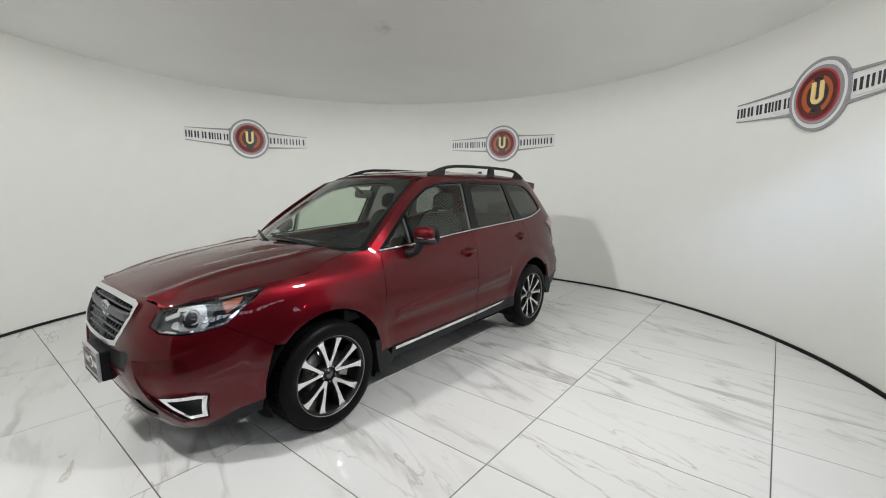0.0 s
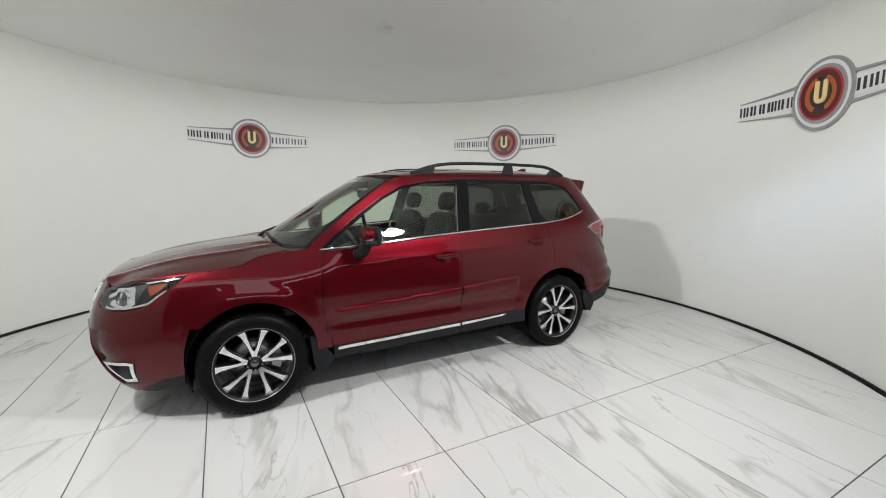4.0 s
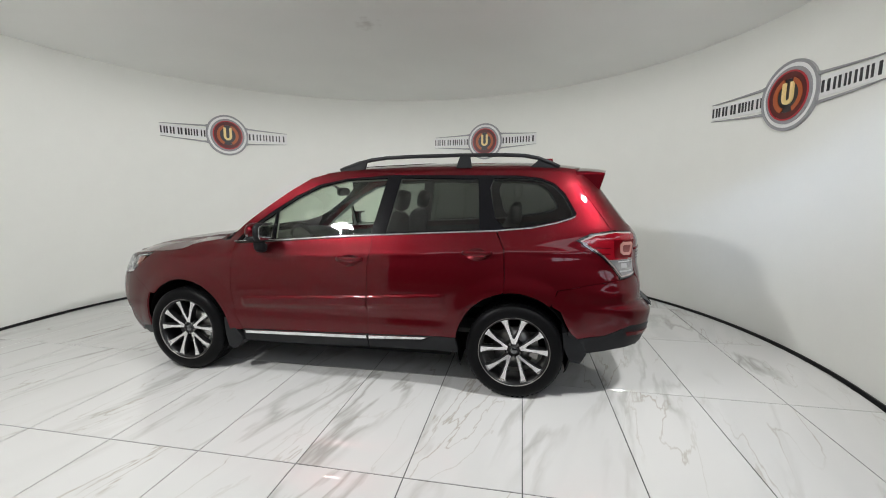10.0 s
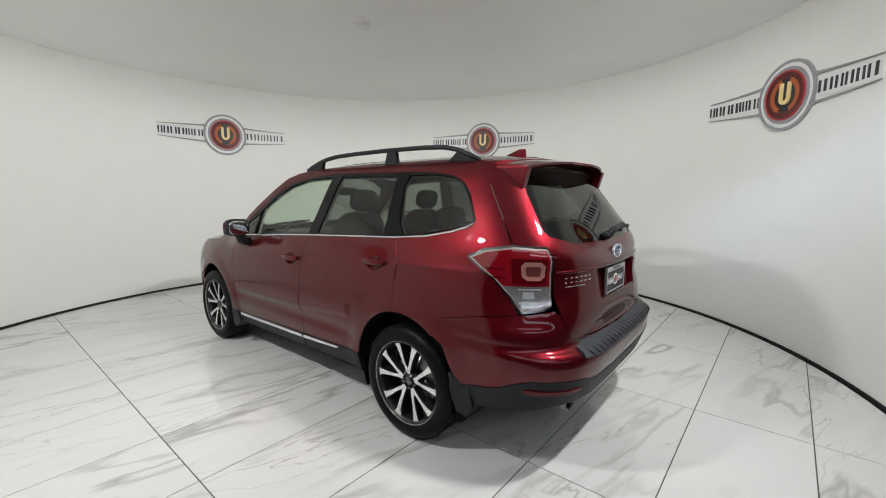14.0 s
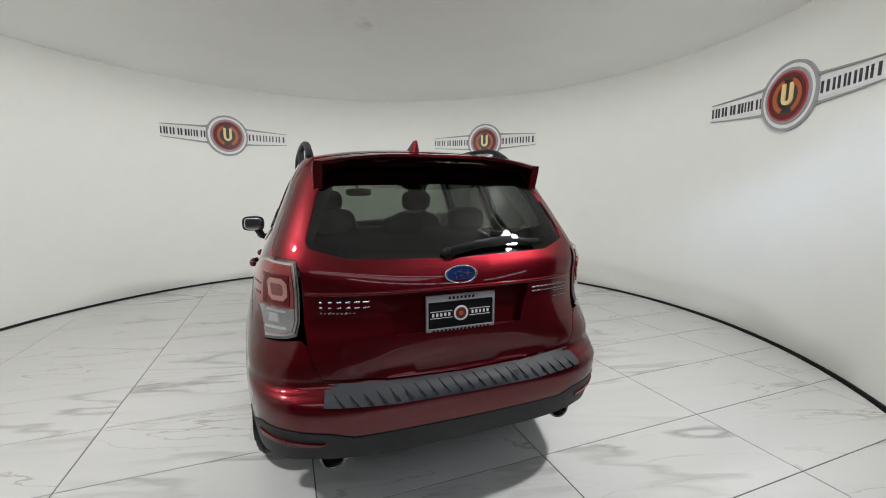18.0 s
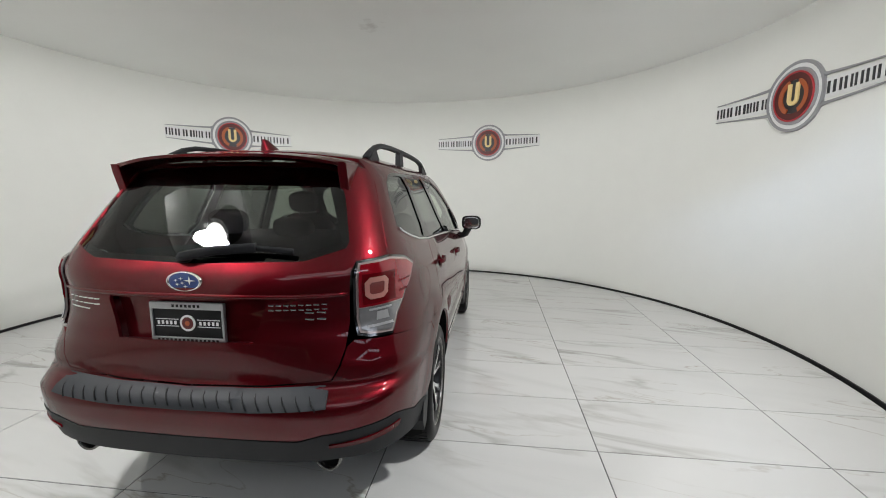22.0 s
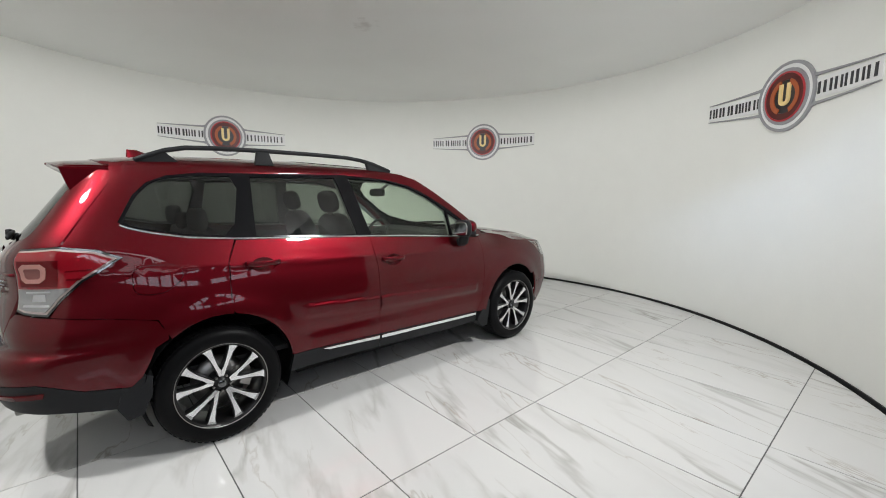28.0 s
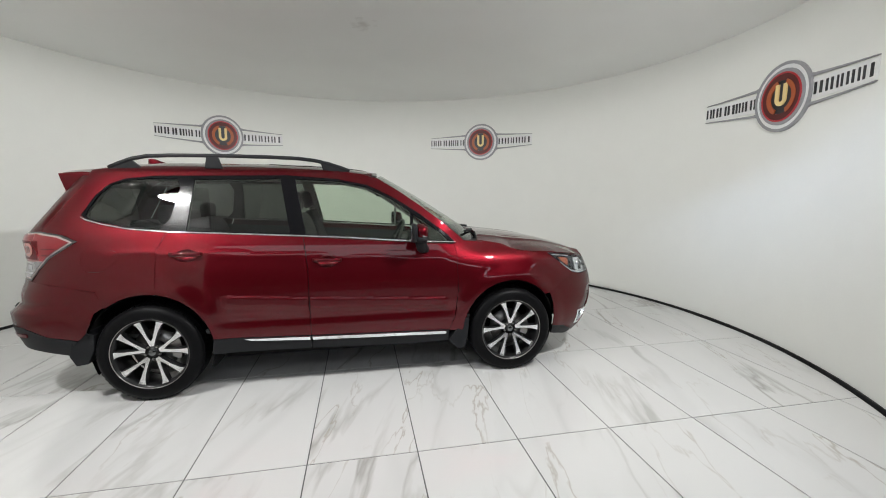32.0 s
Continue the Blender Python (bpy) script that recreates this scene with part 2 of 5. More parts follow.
shop_wall("wall_south", [(-7, 1.2, -9.6, -9.5, 0, SHOP_H), (8.7, 9, -9.6, -9.5, 0, SHOP_H), (1.2, 8.7, -9.6, -9.5, 0, WIN_A), (1.2, 8.7, -9.6, -9.5, WIN_B, SHOP_H)], "dark shop wall with a high band of windows")
shop_wall("wall_front", [(-7, -4.2, -4.32, -4.2, 0, SHOP_H), (3.50, 9, -2.10, -2.0, 0, SHOP_H), (-4.2, 4.31, -4.32, -4.25, ROOM_H + 0.06, SHOP_H), (4.31, 4.36, -4.32, -2.10, ROOM_H + 0.06, SHOP_H)], "dark shop wall above the entrance")
shop_wall("window_1", [(x - 0.05, x + 0.05, -9.58, -9.52, WIN_A, WIN_B) for x in np.linspace(1.25, 8.65, 10)], "high shop windows with grey frames", M_FRAME)
shop_wall("window_2", [(9.02, 9.08, y - 0.05, y + 0.05, WIN_A, WIN_B) for y in np.linspace(-9.35, -6.05, 5)], "high shop windows with grey frames", M_FRAME)
shop_wall("backdrop", [(0.9, 9.0, -9.95, -9.9, 3.2, 4.3), (9.35, 9.4, -9.9, -5.6, 3.2, 4.3)], "bright daylight outside the high shop windows", M_DAY)

# ---- the turntable with its tiles ----
TILE_A, TILE_B, LAY_X, LAY_Y, LAY_TURN = 0.602, 1.203, -0.9039, 1.8049, 0.08
TABLE_R = 3.925


def clip_round(poly, r, n=96):
    """A convex outline cut by a circle round the origin."""
    for i in range(n):
        a = 2 * math.pi * (i + 0.5) / n
        cx, cy, lim = math.cos(a), math.sin(a), r * math.cos(math.pi / n)
        out = []
        for p, q in zip(poly, poly[1:] + poly[:1]):
            dp, dq = p[0] * cx + p[1] * cy - lim, q[0] * cx + q[1] * cy - lim
            if dp <= 0:
                out.append(p)
            if dp * dq < 0:
                k = dp / (dp - dq)
                out.append((p[0] + k * (q[0] - p[0]), p[1] + k * (q[1] - p[1])))
        poly = out
        if len(poly) < 3:
            return []
    return poly


turntable = tagged(new("turntable"), "large round turntable floor of polished white marble tiles", "turntable")
part("platform", ring_disc(bmesh.new(), TABLE_R, -0.055, -0.0035, 128), M_GROUT, turntable, "dark grouted platform under the tiles")
for i in range(-8, 11):
    for j in range(-3, 7):
        g = 0.0032
        u0, v0 = LAY_X - i * TILE_A, LAY_Y - j * TILE_B
        rect = [(u0 - TILE_A + g, v0 - TILE_B + g), (u0 - g, v0 - TILE_B + g), (u0 - g, v0 - g), (u0 - TILE_A + g, v0 - g)]
        poly = clip_round(rect, TABLE_R)
        if len(poly) < 3:
            continue
        cx, cy = u0 - TILE_A / 2, v0 - TILE_B / 2
        bm = bmesh.new()
        lo = [bm.verts.new((x - cx, y - cy, -0.0030)) for x, y in poly]
        mid = [bm.verts.new((x - cx, y - cy, -0.0008)) for x, y in poly]
        hi = [bm.verts.new(((x - cx) * 0.9985, (y - cy) * 0.9985, 0.0)) for x, y in poly]
        bm.faces.new(hi)
        for a, b in ((lo, mid), (mid, hi)):
            for k in range(len(a)):
                n = (k + 1) % len(a)
                bm.faces.new((a[k], a[n], b[n], b[k]))
        t = part("tile", bm, M_TILE, turntable)
        t.location = (cx, cy, 0)
# ---- the car's outer surface ----
def curve(pairs):
    """A smooth curve through (place, value) pairs, flat beyond both ends."""
    xs, ys = np.array(pairs, float).T
    h, dl = np.diff(xs), np.diff(ys) / np.diff(xs)
    m = np.zeros(len(xs))
    m[0], m[-1] = dl[0], dl[-1]
    for i in range(1, len(xs) - 1):
        m[i] = 0.0 if dl[i - 1] * dl[i] <= 0 else (h[i - 1] + h[i]) / (h[i - 1] / dl[i] + h[i] / dl[i - 1])

    def f(x):
        x = min(max(x, xs[0]), xs[-1])
        i = min(int(np.searchsorted(xs, x, side="right")) - 1, len(xs) - 2)
        t = (x - xs[i]) / h[i]
        return float((1 + 2 * t) * (1 - t) ** 2 * ys[i] + t * (1 - t) ** 2 * h[i] * m[i]
                     + t * t * (3 - 2 * t) * ys[i + 1] - t * t * (1 - t) * h[i] * m[i + 1])
    return f


half_door = curve([(0.18, 0.80), (0.30, 0.845), (0.42, 0.868), (0.60, 0.884), (0.75, 0.888), (0.88, 0.878), (0.98, 0.860),
                   (1.06, 0.838), (1.14, 0.809), (1.30, 0.741), (1.45, 0.679), (1.56, 0.627), (1.62, 0.583), (1.66, 0.50)])
half_wing = curve([(0.18, 0.80), (0.30, 0.845), (0.42, 0.868), (0.60, 0.884), (0.75, 0.886), (0.86, 0.872), (0.93, 0.850),
                   (0.98, 0.818), (1.02, 0.780), (1.06, 0.745), (1.14, 0.70), (1.30, 0.66), (1.66, 0.5)])
nose = curve([(0.18, 2.08), (0.25, 2.145), (0.40, 2.222), (0.55, 2.256), (0.70, 2.243), (0.82, 2.202), (0.90, 2.160), (0.935, 2.135), (0.98, 2.06), (1.3, 1.97)])
tail = curve([(0.18, 2.10), (0.30, 2.19), (0.45, 2.262), (0.58, 2.298), (0.64, 2.303), (0.672, 2.288), (0.700, 2.232), (0.72, 2.222), (0.83, 2.240), (0.865, 2.244), (0.95, 2.236),
              (1.08, 2.218), (1.150, 2.187), (1.17, 2.172), (1.33, 2.048), (1.47, 1.945), (1.60, 1.85), (1.66, 1.80)])
# powers of the rounded ends in plan: along the car, and across it by height
P_NOSE = 5.0
p_tail = curve([(1.08, 11.0), (1.22, 16.0), (1.60, 18.0)])
q_nose = curve([(0.50, 4.8), (0.80, 4.2)])
q_tail = curve([(0.60, 4.8), (0.74, 4.6), (0.85, 3.1), (0.95, 2.6), (1.05, 3.0), (1.17, 4.3), (1.60, 5.0)])


def ease(v):
    v = min(max(v, 0), 1)
    return v * v * (3 - 2 * v)


def relief(x, z):
    """Flared wheel arches, the hollow along the lower doors, the shoulder line and the rear bumper's corner."""
    d = 0.0
    for cx, cz in ((1.315, 0.36), (-1.305, 0.37)):
        d += 0.014 * ease((0.54 - math.hypot(x - cx, z - cz)) / 0.13)
    doors = ease((x + 0.98) / 0.30) * ease((0.98 - x) / 0.30)
    d -= doors * (0.015 * math.exp(-((z - 0.545) / 0.042) ** 2) + 0.003)
    line = 0.985 - 0.045 * x
    d += 0.0035 * math.exp(-((z - line) / 0.022) ** 2) * ease((0.9 - x) / 0.5)
    d += 0.012 * math.exp(-((z - 0.75) / 0.08) ** 2) * ease((-x - 1.75) / 0.25)
    return d


def half(x, z):
    """Half the width of the car at a height, amidships."""
    t = ease((x - 0.70) / 0.45)
    return half_door(z) * (1 - t) + half_wing(z) * t + relief(x, z)


def side(x, z):
    """Half the width of the car at x and z."""
    k = max(1 - (x / nose(z)) ** P_NOSE, 0) ** (1 / q_nose(z)) if x > 0 else max(1 - (-x / tail(z)) ** p_tail(z), 0) ** (1 / q_tail(z))
    return half(x, z) * k
# ---- tools that cut panels out of that surface ----
from mathutils.geometry import delaunay_2d_cdt

plan_cache = {}


def plan(end, z):
    """The car's outline at one height, from the middle of its nose (end 1) or tail (end -1): lengths along it, and places."""
    key = (end, round(z, 3))
    if key not in plan_cache:
        n, q, reach = (P_NOSE, q_nose(z), nose(z)) if end > 0 else (p_tail(z), q_tail(z), tail(z))
        ph = np.linspace(0, 1, 260) ** 2.2 * math.pi / 2
        xs = end * reach * np.cos(ph) ** (2 / n)
        ys = np.array([half(x, z) for x in xs]) * np.sin(ph) ** (2 / q)
        s = np.concatenate([[0], np.cumsum(np.hypot(np.diff(xs), np.diff(ys)))])
        plan_cache[key] = (s, xs, ys)
    return plan_cache[key]


def wrap(end):
    def f(s, z):
        ss, xs, ys = plan(end, z)
        a = abs(s)
        return Vector((np.interp(a, ss, xs), math.copysign(np.interp(a, ss, ys), s), z))
    return f


def at_y(end, y, z):
    s, xs, ys = plan(end, z)
    return (float(np.interp(y, ys, s)), z)


def at_x(end, x, z):
    s, xs, ys = plan(end, z)
    return (float(np.interp(end * -x, end * -xs, s)), z)


def both(points):
    """A closed outline from its left half, which runs from the middle to the middle."""
    return points + [(-u, v) for u, v in reversed(points) if abs(u) > 1e-4]


def on_side(sign):
    return lambda x, z: Vector((x, sign * side(x, z), z))


def inside(p, poly):
    x, y = p
    hit = False
    for (x0, y0), (x1, y1) in zip(poly, poly[1:] + poly[:1]):
        if (y0 > y) != (y1 > y) and x < x0 + (y - y0) / (y1 - y0) * (x1 - x0):
            hit = not hit
    return hit


def dense(poly, step):
    out = []
    for (x0, y0), (x1, y1) in zip(poly, poly[1:] + poly[:1]):
        n = max(1, math.ceil(math.hypot(x1 - x0, y1 - y0) / step))
        out += [(x0 + (x1 - x0) * k / n, y0 + (y1 - y0) * k / n) for k in range(n)]
    return out


def cut(poly, axis, at, keep):
    """The part of an outline beyond a straight line; keep is 1 or -1."""
    out = []
    for p, q in zip(poly, poly[1:] + poly[:1]):
        dp, dq = keep * (p[axis] - at), keep * (q[axis] - at)
        if dp >= 0:
            out.append(p)
        if dp * dq < 0:
            k = dp / (dp - dq)
            out.append((p[0] + k * (q[0] - p[0]), p[1] + k * (q[1] - p[1])))
    return out


def rounded(poly, turns=2):
    """Cuts the corners of an outline."""
    for _ in range(turns):
        out = []
        for (x0, y0), (x1, y1) in zip(poly, poly[1:] + poly[:1]):
            out += [(0.8 * x0 + 0.2 * x1, 0.8 * y0 + 0.2 * y1), (0.2 * x0 + 0.8 * x1, 0.2 * y0 + 0.8 * y1)]
        poly = out
    return poly


def shrunk(poly, d):
    """An outline drawn in by d."""
    n = len(poly)
    area = sum(a[0] * b[1] - b[0] * a[1] for a, b in zip(poly, poly[1:] + poly[:1]))
    sg = 1 if area > 0 else -1
    out = []
    for i in range(n):
        p, q, r = Vector(poly[i - 1]), Vector(poly[i]), Vector(poly[(i + 1) % n])
        e0, e1 = (q - p).normalized(), (r - q).normalized()
        n0, n1 = Vector((-e0.y, e0.x)), Vector((-e1.y, e1.x))
        k = n0 + n1
        k = k / max(k.dot(n0), 0.35) if k.length > 1e-6 else n0
        out.append((q.x + sg * d * k.x, q.y + sg * d * k.y))
    return out


def skin(outline, surf, step=0.05, holes=(), lift=0.0, flange=0.014):
    """A panel: the part of a surface inside an outline, less its holes, with its edges folded inwards."""
    loops = [dense(outline, step)] + [dense(h, step) for h in holes]
    pts, edges = [], []
    for lp in loops:
        b = len(pts)
        pts += lp
        edges += [(b + i, b + (i + 1) % len(lp)) for i in range(len(lp))]
    rim = np.array(pts)
    x0, y0 = rim[: len(loops[0])].min(0)
    x1, y1 = rim[: len(loops[0])].max(0)
    gy, row = y0 + step * 0.5, 0
    while gy < y1:
        gx = x0 + step * (0.25 + 0.5 * (row % 2))
        while gx < x1:
            if np.min((rim[:, 0] - gx) ** 2 + (rim[:, 1] - gy) ** 2) > (0.45 * step) ** 2 and inside((gx, gy), loops[0]) and not any(inside((gx, gy), h) for h in loops[1:]):
                pts.append((gx, gy))
            gx += step
        gy += step * 0.87
        row += 1
    vs, _, fs, *_ = delaunay_2d_cdt([Vector(p) for p in pts], edges, [], 0, 1e-5)
    bm = bmesh.new()
    h = 0.004
    made, normals = [], []
    for v in vs:
        p = surf(v.x, v.y)
        du, dv = surf(v.x + h, v.y) - surf(v.x - h, v.y), surf(v.x, v.y + h) - surf(v.x, v.y - h)
        n = du.cross(dv)
        n = n.normalized() if n.length > 1e-9 else Vector((0, 0, 1))
        if n.dot(p - Vector((p.x * 0.75, 0, 0.75))) < 0:
            n = -n
        normals.append(n)
        made.append(bm.verts.new(p + n * lift))
    for f in fs:
        c = (sum(vs[i].x for i in f) / len(f), sum(vs[i].y for i in f) / len(f))
        if inside(c, loops[0]) and not any(inside(c, hl) for hl in loops[1:]):
            a, b, d = made[f[0]].co, made[f[1]].co, made[f[2]].co
            ids = f if (b - a).cross(d - a).dot(normals[f[0]]) > 0 else f[::-1]
            try:
                bm.faces.new([made[i] for i in ids])
            except ValueError:
                pass
    loose = [v for v in bm.verts if not v.link_faces]
    index = {v: i for i, v in enumerate(made)}
    normal_of = dict(zip(made, normals))
    if flange:
        low = {}
        for e in [e for e in bm.edges if e.is_boundary]:
            q = []
            for v in e.verts:
                if v not in low:
                    low[v] = bm.verts.new(v.co - normals[index[v]] * flange)
                q.append(low[v])
            a, b = e.verts
            lp = e.link_loops[0]
            if lp.vert is a:
                bm.faces.new((b, a, q[0], q[1]))
            else:
                bm.faces.new((a, b, q[1], q[0]))
        for v, lv in low.items():
            normal_of[lv] = normals[index[v]]
    bmesh.ops.delete(bm, geom=loose, context="VERTS")
    bm.verts.index_update()
    bm.verts.ensure_lookup_table()
    return bm, [normal_of[v] for v in bm.verts]


def panel(name, outline, surf, material, parent, label="", sharp=35, **kw):
    bm, true_normals = skin(outline, surf, **kw)
    me = bpy.data.meshes.new(name)
    bm.to_mesh(me)
    bm.free()
    me.materials.append(material)
    me.polygons.foreach_set("use_smooth", [True] * len(me.polygons))
    if material is M_RED and kw.get("flange", 1) >= 0:
        me.normals_split_custom_set_from_vertices(true_normals)
    else:
        me.set_sharp_from_angle(angle=radians(sharp))
    ob = new(name, me)
    ob.parent = parent
    if label:
        ob["label"] = label
    return ob


def arc(cx, cz, r, a0, a1, n):
    return [(cx + r * math.cos(radians(a0 + (a1 - a0) * i / n)), cz + r * math.sin(radians(a0 + (a1 - a0) * i / n))) for i in range(n + 1)]


def lathe(bm, profile, n, axis="y", at=(0, 0, 0), a0=0, a1=360):
    """Turns a profile of (radius, offset) round an axis."""
    full = abs(a1 - a0) > 359
    cols = []
    for i in range(n if full else n + 1):
        a = radians(a0 + (a1 - a0) * i / n)
        c, s = math.cos(a), math.sin(a)
        col = []
        for r, o in profile:
            p = {"y": (r * c, o, r * s), "x": (o, r * c, r * s), "z": (r * c, r * s, o)}[axis]
            col.append(bm.verts.new((p[0] + at[0], p[1] + at[1], p[2] + at[2])))
        cols.append(col)
    pairs = list(zip(cols, cols[1:] + ([cols[0]] if full else [])))
    for p, q in pairs[: None if full else n]:
        for k in range(len(profile) - 1):
            bm.faces.new((p[k], q[k], q[k + 1], p[k + 1]))
    return bm


def prism(bm, poly, y0, y1, plane="xz", bevel=0.0):
    """An outline in a plane, thickened along the third axis."""
    put = {"xz": lambda a, b, c: (a, c, b), "yz": lambda a, b, c: (c, a, b), "xy": lambda a, b, c: (a, b, c)}[plane]
    lo = [bm.verts.new(put(a, b, y0)) for a, b in poly]
    hi = [bm.verts.new(put(a, b, y1)) for a, b in poly]
    fs = [bm.faces.new(lo), bm.faces.new(hi[::-1])]
    n = len(poly)
    for i in range(n):
        fs.append(bm.faces.new((lo[i], hi[i], hi[(i + 1) % n], lo[(i + 1) % n])))
    if bevel:
        bmesh.ops.bevel(bm, geom=list({e for f in fs[:2] for e in f.edges}), offset=bevel, segments=2, profile=0.6, affect="EDGES")
    return bm


def sweep(bm, path, w, h, n=10, power=3.0):
    """A bar with a rounded section along a path; w is across, h is up."""
    path = [Vector(p) for p in path]
    rings = []
    for i, p in enumerate(path):
        t = (path[min(i + 1, len(path) - 1)] - path[max(i - 1, 0)]).normalized()
        a = t.cross(Vector((0, 0, 1)))
        a = a.normalized() if a.length > 0.05 else Vector((0, 1, 0))
        b = a.cross(t).normalized()
        ring = []
        for k in range(n):
            g = 2 * math.pi * k / n
            c, s = math.cos(g), math.sin(g)
            ring.append(bm.verts.new(p + a * (w / 2 * math.copysign(abs(c) ** (2 / power), c)) + b * (h / 2 * math.copysign(abs(s) ** (2 / power), s))))
        rings.append(ring)
    for p, q in zip(rings, rings[1:]):
        for k in range(n):
            bm.faces.new((p[k], p[(k + 1) % n], q[(k + 1) % n], q[k]))
    bm.faces.new(rings[0][::-1])
    bm.faces.new(rings[-1])
    return bm


def blob(bm, at, size, power=2.5, nu=20, nv=12, turn=None):
    """A rounded block."""
    rows = []
    f = lambda c: math.copysign(abs(c) ** (2 / power), c)
    for j in range(1, nv):
        th = math.pi * j / nv
        row = []
        for i in range(nu):
            ph = 2 * math.pi * i / nu
            p = Vector((size[0] * f(math.sin(th)) * f(math.cos(ph)), size[1] * f(math.sin(th)) * f(math.sin(ph)), size[2] * f(math.cos(th))))
            if turn:
                p = turn @ p
            row.append(bm.verts.new(p + Vector(at)))
        rows.append(row)
    for a, b in zip(rows, rows[1:]):
        for i in range(nu):
            bm.faces.new((a[i], b[i], b[(i + 1) % nu], a[(i + 1) % nu]))
    bm.faces.new(rows[0])
    bm.faces.new(rows[-1][::-1])
    return bm


# ---- the car's materials ----
def paint():
    m = mat("dark_red_metallic_paint", (0.13, 0.003, 0.009), 0.40, 0.78, 1.0)
    nt = m.node_tree
    p = nt.nodes["Principled BSDF"]
    tc = nt.nodes.new("ShaderNodeTexCoord")
    v = nt.nodes.new("ShaderNodeTexVoronoi")
    v.inputs["Scale"].default_value = 900
    nt.links.new(tc.outputs["Object"], v.inputs["Vector"])
    hsv = nt.nodes.new("ShaderNodeHueSaturation")
    hsv.inputs["Color"].default_value = (0.090, 0.0032, 0.0068, 1)
    r = nt.nodes.new("ShaderNodeMapRange")
    r.inputs["To Min"].default_value, r.inputs["To Max"].default_value = 0.8, 1.2
    sep = nt.nodes.new("ShaderNodeSeparateColor")
    nt.links.new(v.outputs["Color"], sep.inputs[0])
    nt.links.new(sep.outputs[0], r.inputs["Value"])
    nt.links.new(r.outputs[0], hsv.inputs["Value"])
    nt.links.new(hsv.outputs[0], p.inputs["Base Color"])
    p.inputs["Specular Tint"].default_value = (0.25, 0.015, 0.03, 1)
    p.inputs["Coat IOR"].default_value, p.inputs["Coat Roughness"].default_value = 1.40, 0.012
    return m


def pane(name, tint, ior=1.45):
    m = bpy.data.materials.new(name)
    m.use_nodes = True
    nt = m.node_tree
    nt.nodes.remove(nt.nodes["Principled BSDF"])
    out = nt.nodes["Material Output"]
    tr = nt.nodes.new("ShaderNodeBsdfTransparent")
    tr.inputs["Color"].default_value = (*tint, 1)
    gl = nt.nodes.new("ShaderNodeBsdfGlossy")
    gl.inputs["Roughness"].default_value = 0.002
    lw = nt.nodes.new("ShaderNodeLayerWeight")
    lw.inputs["Blend"].default_value = 0.5
    power = nt.nodes.new("ShaderNodeMath")
    power.operation = "POWER"
    power.inputs[1].default_value = 5
    nt.links.new(lw.outputs["Facing"], power.inputs[0])
    fr = nt.nodes.new("ShaderNodeMath")
    fr.operation = "MULTIPLY_ADD"
    f0 = 2 * ((ior - 1) / (ior + 1)) ** 2
    fr.inputs[1].default_value, fr.inputs[2].default_value = 1 - f0, f0
    nt.links.new(power.outputs[0], fr.inputs[0])
    mx = nt.nodes.new("ShaderNodeMixShader")
    nt.links.new(fr.outputs[0], mx.inputs[0])
    nt.links.new(tr.outputs[0], mx.inputs[1])
    nt.links.new(gl.outputs[0], mx.inputs[2])
    nt.links.new(mx.outputs[0], out.inputs["Surface"])
    return m


M_RED = paint()
M_TRIM = mat("black_grained_plastic", (0.011, 0.0115, 0.013), 0.5, shine=0.20, grain=0.1, scale=300, bump=0.15)
M_MESH = mat("dark_grey_grille_plastic", (0.045, 0.047, 0.05), 0.35, shine=0.4, grain=0.08, scale=150)
M_GLOSSBLACK = mat("gloss_black_trim", (0.004, 0.004, 0.005), 0.12, shine=0.22)
M_CHROME = mat("polished_chrome", (0.82, 0.83, 0.85), 0.08, 1.0, rough_var=0.02, scale=8)
M_CLEAR = pane("clear_green_glass", (0.80, 0.88, 0.79), 1.5)
M_REARTINT = pane("privacy_glass", (0.23, 0.25, 0.23), 1.5)
M_TINT = pane("dark_tinted_glass", (0.23, 0.255, 0.23), 1.55)
M_COVER = pane("clear_lamp_cover", (0.96, 0.97, 0.98))
M_LAMPRIM = mat("smoked_chrome", (0.17, 0.175, 0.18), 0.12, 1.0)
M_REDLENS = mat("red_lamp_lens", (0.17, 0.003, 0.008), 0.1, coat=1.0, grain=0.1, scale=150)
M_WHITELENS = mat("clear_ribbed_lens", (0.24, 0.24, 0.245), 0.15, 0.5, 1.0, grain=0.15, scale=120)
M_AMBER = mat("amber_lamp_lens", (0.24, 0.042, 0.006), 0.12, coat=1.0, grain=0.1, scale=120)
M_TYRE = mat("black_tyre_rubber", (0.004, 0.004, 0.0045), 0.42, shine=0.09, grain=0.12, scale=60, bump=0.1)
M_RIM = mat("machined_alloy", (0.80, 0.80, 0.81), 0.27, 1.0, grain=0.03, scale=90)
M_RIMDARK = mat("dark_painted_alloy", (0.012, 0.012, 0.013), 0.28, 0.2, 0.2, 0.3)
M_EXHAUST = mat("sooty_exhaust_steel", (0.16, 0.155, 0.15), 0.25, 1.0, grain=0.15, scale=40)
M_STEEL = mat("brake_steel", (0.32, 0.31, 0.30), 0.35, 1.0, grain=0.1, scale=40)
M_LAMPGREY = mat("silver_lamp_housing", (0.62, 0.63, 0.63), 0.22, 0.8, grain=0.08, scale=60)
M_BEZEL = mat("grey_lamp_bezel", (0.045, 0.047, 0.05), 0.3, 0.1, 0.3, grain=0.08, scale=60)
M_PAD = mat("grey_ribbed_rubber", (0.026, 0.028, 0.033), 0.55, shine=0.3, grain=0.12, scale=220, bump=0.15)
